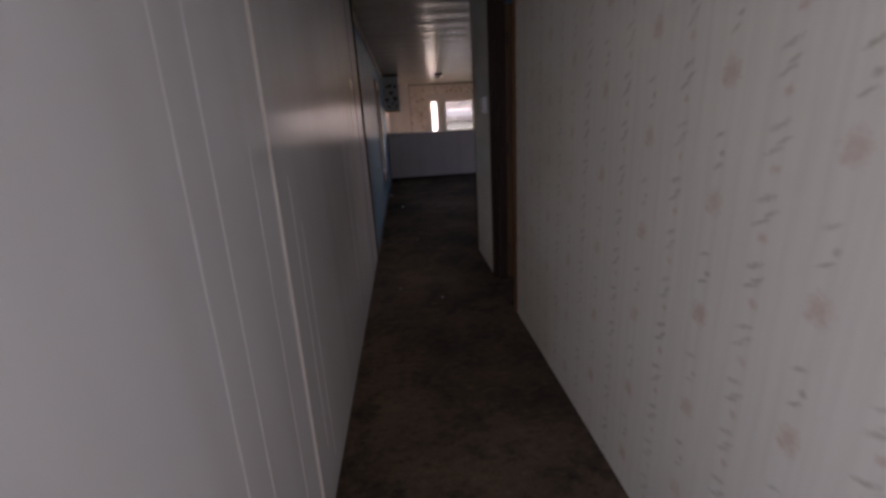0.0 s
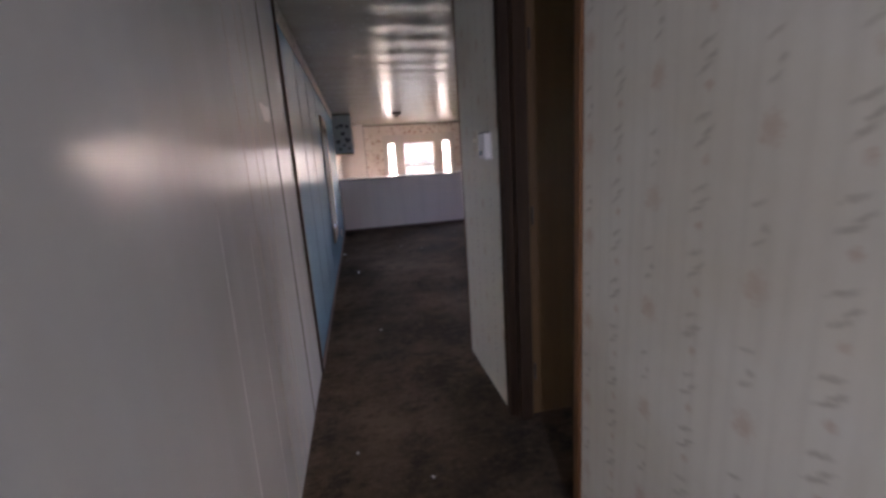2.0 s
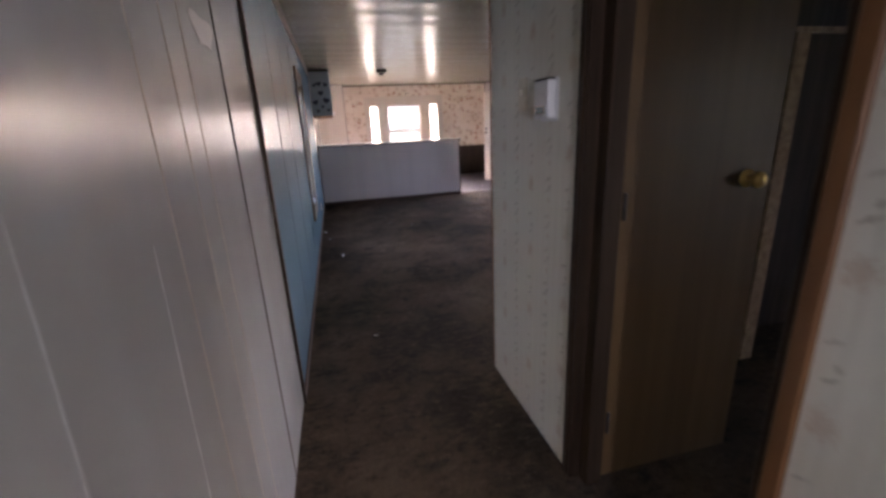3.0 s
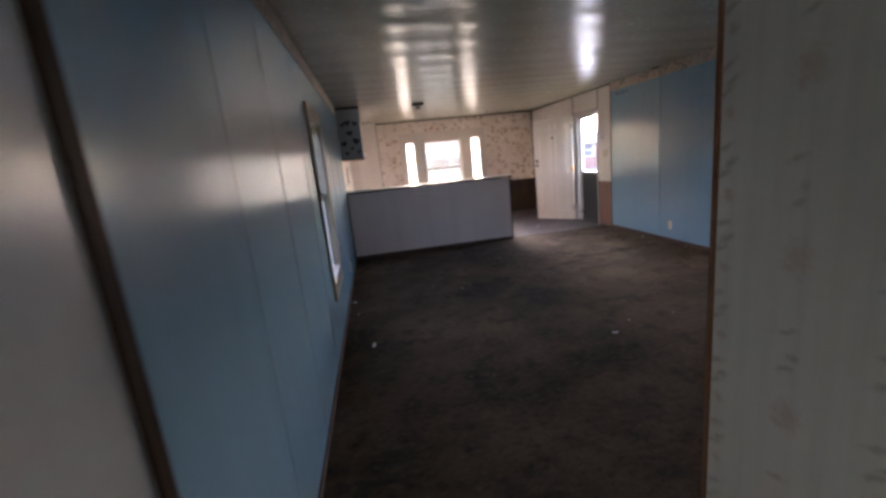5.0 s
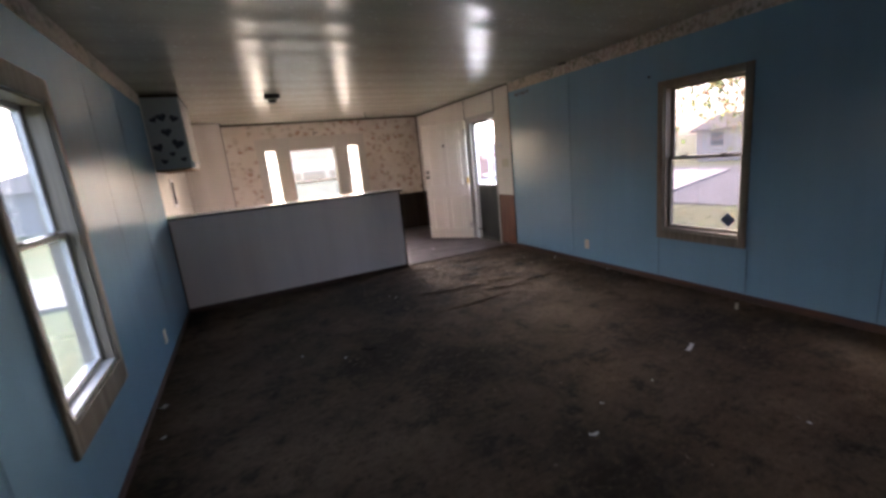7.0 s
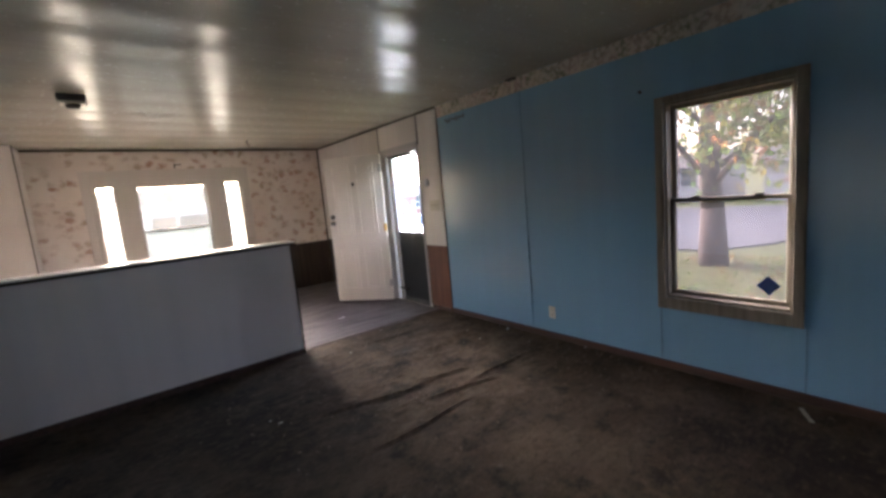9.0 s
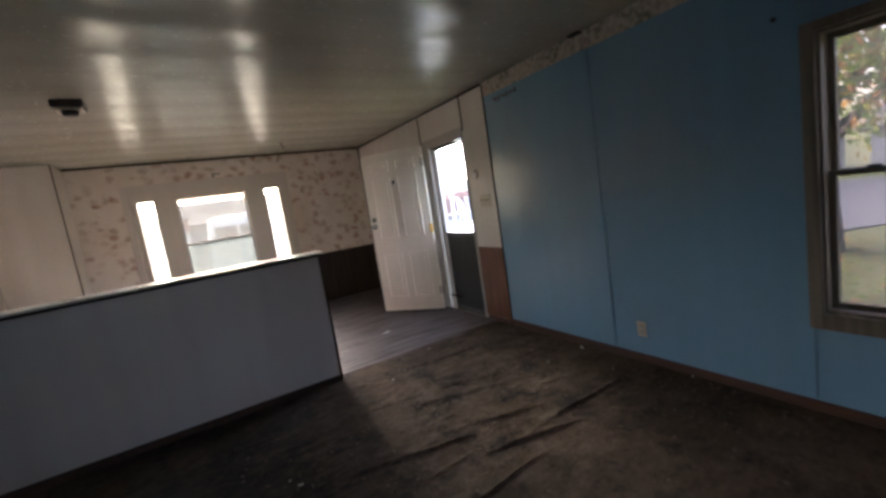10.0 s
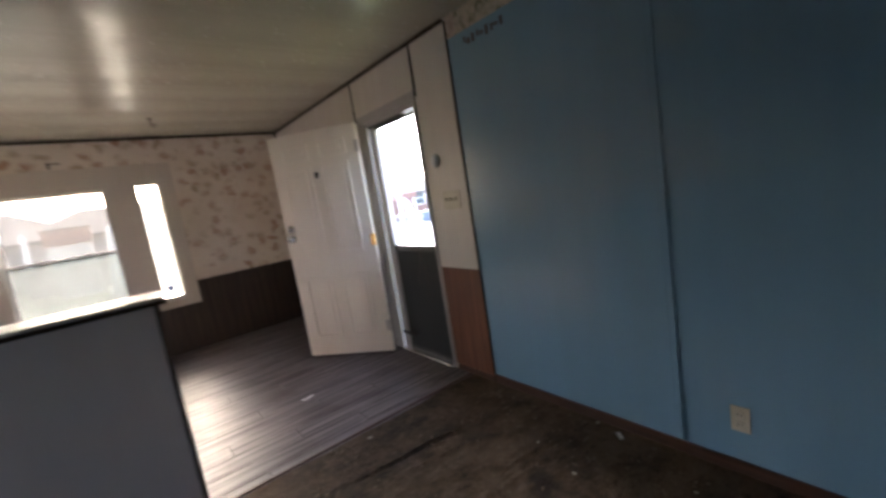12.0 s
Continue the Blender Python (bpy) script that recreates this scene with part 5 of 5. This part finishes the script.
def house(at, turn, size, wall_mat, roof_mat, label, eave=2.5, ridge=1.2, wins=4, hip=0.0):
    """A single-storey home: lapped siding, gabled roof, windows and a door on its long front."""
    t = thing("house", label, "house", at, group="neighbouring homes")
    t.rotation_euler = (0, 0, turn)
    lx, ly = size

    def piece(name, bm, mat, lab="", parent=None):
        ob = new(name, mesh_of(bm, name, mat))
        ob.parent = parent or t
        return tagged(ob, lab)
    bm = bmesh.new()
    add_box(bm, -lx / 2, lx / 2, -ly / 2, ly / 2, 0, eave)
    for s in (-1, 1) if not hip else ():
        a = [bm.verts.new((s * lx / 2, -ly / 2, eave)), bm.verts.new((s * lx / 2, ly / 2, eave)), bm.verts.new((s * lx / 2, 0, eave + ridge))]
        bm.faces.new(a)
    n = int((eave - 0.6) / 0.22)
    for i in range(n):
        z = 0.6 + i * 0.22
        add_box(bm, -lx / 2 - 0.02, lx / 2 + 0.02, -ly / 2 - 0.02, ly / 2 + 0.02, z, z + 0.19)
    piece("wall", bm, wall_mat)
    bm = bmesh.new()
    e = 0.35
    for s in (-1, 1):
        q = [(-lx / 2 - e, s * (ly / 2 + e), eave - 0.12), (lx / 2 + e, s * (ly / 2 + e), eave - 0.12), (lx / 2 + e - hip, 0, eave + ridge + 0.06), (-lx / 2 - e + hip, 0, eave + ridge + 0.06)]
        lo = [bm.verts.new(p) for p in q]
        hi = [bm.verts.new((p[0], p[1], p[2] + 0.12)) for p in q]
        bm.faces.new(lo)
        bm.faces.new(hi)
        for i in range(4):
            j = (i + 1) % 4
            bm.faces.new((lo[i], lo[j], hi[j], hi[i]))
    for s in (-1, 1) if hip else ():
        q = [(s * (lx / 2 + e), -ly / 2 - e, eave), (s * (lx / 2 + e), ly / 2 + e, eave), (s * (lx / 2 + e - hip), 0, eave + ridge + 0.178)]
        bm.faces.new([bm.verts.new(p) for p in q])
    piece("roof", bm, roof_mat)
    for side in (-1, 1):
        for i in range(wins):
            cx = -lx / 2 + lx * (i + 0.5) / wins
            y0, y1 = sorted((side * (ly / 2 + 0.015), side * (ly / 2 + 0.06)))
            if i == wins // 2:
                piece("door", box(cx - 0.45, cx + 0.45, y0, y1, 0.6, 2.35, 0.01), M_JAMB)
                continue
            w = piece("window", box(cx - 0.55, cx + 0.55, y0, y1, 1.05, 2.15, 0.01), M_WHITESASH)
            g0, g1 = sorted((side * (ly / 2 + 0.055), side * (ly / 2 + 0.068)))
            for a, b in ((1.10, 1.58), (1.62, 2.10)):
                piece("pane", box(cx - 0.49, cx + 0.49, g0, g1, a, b), M_DARKGLASS, parent=w)
    return t


house((34.0, 5.2, GZ), radians(90), (16, 6), M_SIDING, M_ROOF, "white sided home across the road with grey roof", 2.2, 0.9)
house((35.0, 20.6, GZ), radians(90), (9, 6), M_SIDING, M_ROOF, "white sided home across the road beside trees", 2.3, 0.9, 3)
house((6.6, 36.0, GZ), 0.0, (15.4, 5.6), M_GREYSIDING, M_ROOF, "grey home with low hipped roof", 2.55, 1.15, hip=2.6)
house((-6.4, 43.0, GZ), 0.0, (16, 9.0), M_GREYSIDING, M_ROOF, "grey home with broad hipped roof behind the yards", 2.6, 1.8, hip=4.4)
house((25.5, 38.0, GZ), radians(-20), (16, 5), M_REDSIDING, M_ROOF, "red-brown home behind white porch stairs", 2.2, 0.8)
house((-9.5, 10.5, GZ), radians(90), (17, 5), M_SIDING, M_ROOF, "white sided neighbouring home with grey roof", 2.5, 0.9)

shed = thing("garden_shed", "small shed with red-brown upper boards and pale base", "shed", (0.85, 30.6, GZ))
part("base_wall", box(0.15, 1.55, 30.0, 31.4, GZ - 0.05, 1.36, 0.01), M_SIDING, shed)
part("upper_wall", box(0.11, 1.59, 29.96, 31.44, 1.37, 2.00, 0.01), M_REDSIDING, shed)
part("roof", box(0.03, 1.67, 29.88, 31.52, 2.005, 2.06, 0.01), M_ROOF, shed)


def camper():
    """A parked camper van: a rounded shell, a band of dark windows, a bumper and four wheels."""
    t = thing("camper_van", "white parked camper van with dark side windows", "van", (4.2, 23.6, GZ))
    x0, x1, y0, y1 = 1.95, 6.6, 22.7, 24.6
    bm = box(x0, x1, y0, y1, GZ + 0.35, 1.72)
    for v in bm.verts:
        if v.co.z > 1:
            v.co.x += 0.28 if v.co.x < 3 else -0.10
            v.co.y += 0.10 if v.co.y < 23.5 else -0.10
    bmesh.ops.bevel(bm, geom=bm.edges[:], offset=0.16, segments=4, affect="EDGES", profile=0.5)
    part("body", bm, M_WHITEMETAL, t, smooth=True)
    for a, b in ((2.35, 3.05), (3.15, 4.05), (4.2, 5.1), (5.25, 6.2)):
        part("window", box(a, b, y0 + 0.015, y0 + 0.075, 0.86, 1.36, 0.02), M_DARKGLASS, t)
    part("bumper", box(x0 - 0.07, x0 + 0.05, y0 + 0.1, y1 - 0.1, GZ + 0.38, GZ + 0.55, 0.02), M_DARKMETAL, t)
    for x in (2.85, 5.65):
        for y in (y0 + 0.10, y1 - 0.10):
            w = part("wheel", rod((x, y - 0.10, GZ + 0.36), (x, y + 0.10, GZ + 0.36), 0.34, 24), M_BLACK, t)
            part("hub_cap", rod((x, y - 0.106, GZ + 0.36), (x, y + 0.106, GZ + 0.36), 0.18, 18), M_STEEL, w)


camper()


def porch_stairs():
    """White porch stairs with two bowed handrails, a tall post and a red-brown awning."""
    t = thing("porch_stairs", "white porch stairs with bowed railings and red awning", "porch", (17.8, 30.4, GZ))
    part("deck", box(17.7, 20.6, 30.6, 32.6, -0.30, -0.14, 0.01), M_CONCRETE, t)
    for i in range(4):
        part("step", box(17.75, 19.2, 30.0 + 0.15 * i, 30.75, GZ, GZ + 0.14 + 0.13 * i, 0.008), M_WHITEMETAL, t)
    part("post", box(16.93, 17.09, 30.25, 30.41, GZ - 0.02, 2.05, 0.01), M_WHITEMETAL, t)
    for x in (17.15, 19.0):
        bm, prev = bmesh.new(), None
        for i in range(13):
            a = (math.pi / 2) * i / 12
            pt = (x + 0.80 * math.sin(a), 30.2, -0.72 + 1.70 * math.cos(a))
            if prev:
                rod(prev, pt, 0.085, 10, bm=bm)
            prev = pt
        part("handrail", bm, M_WHITEMETAL, t, smooth=True)
        for i in (3, 6, 9):
            a = (math.pi / 2) * i / 12
            part("baluster", box(x + 0.80 * math.sin(a) - 0.03, x + 0.80 * math.sin(a) + 0.03, 30.17, 30.23, GZ, -0.72 + 1.70 * math.cos(a), 0.004), M_WHITEMETAL, t)
    part("awning", box(17.6, 18.7, 30.7, 32.4, 0.95, 1.36, 0.03), M_REDSIDING, t, "red-brown awning")
    for x in (17.75, 18.55):
        part("awning_post", box(x - 0.05, x + 0.05, 30.75, 30.85, -0.14, 0.92, 0.006), M_WHITEMETAL, t)


porch_stairs()
tarp = thing("covered_bin", "blue tarp covered bin beside the porch", "bin", (18.75, 29.4, GZ))
part("cover", box(18.2, 19.3, 28.9, 29.8, GZ + 0.14, 0.05, 0.12, 3), M_CARBLUE, tarp)
part("base", box(18.25, 19.25, 28.95, 29.75, GZ + 0.12, GZ + 0.19, 0.02), M_DARKMETAL, tarp)

# ---- plank floor, piece by piece ----
PL, PW = 0.91, 0.152
prand = random.Random(9)
plank_meshes = {}


def plank(x0, x1, y0, y1):
    key = (round(x1 - x0, 3), round(y1 - y0, 3))
    if key not in plank_meshes:
        bm = box(0, x1 - x0 - 0.002, 0, y1 - y0 - 0.002, -0.0075, 0.0)
        bmesh.ops.bevel(bm, geom=[e for e in bm.edges if all(v.co.z > -0.001 for v in e.verts)], offset=0.002, segments=1, affect="EDGES")
        plank_meshes[key] = mesh_of(bm, "plank", M_PLANK)
    ob = new("plank", plank_meshes[key])
    ob.parent = kitchen_floor
    ob.location = (x0, y0, prand.uniform(-0.0008, 0.0008))


row, yy = 0, 9.37
while yy < NORTH - 0.01:
    y1 = min(yy + PW, NORTH)
    x = -PL * ((row * 0.37) % 1.0)
    while x < W:
        a, b = max(x, 0.0), min(x + PL, W)
        if b - a > 0.02:
            plank(a, b, yy, y1)
        x += PL
    yy += PW
    row += 1
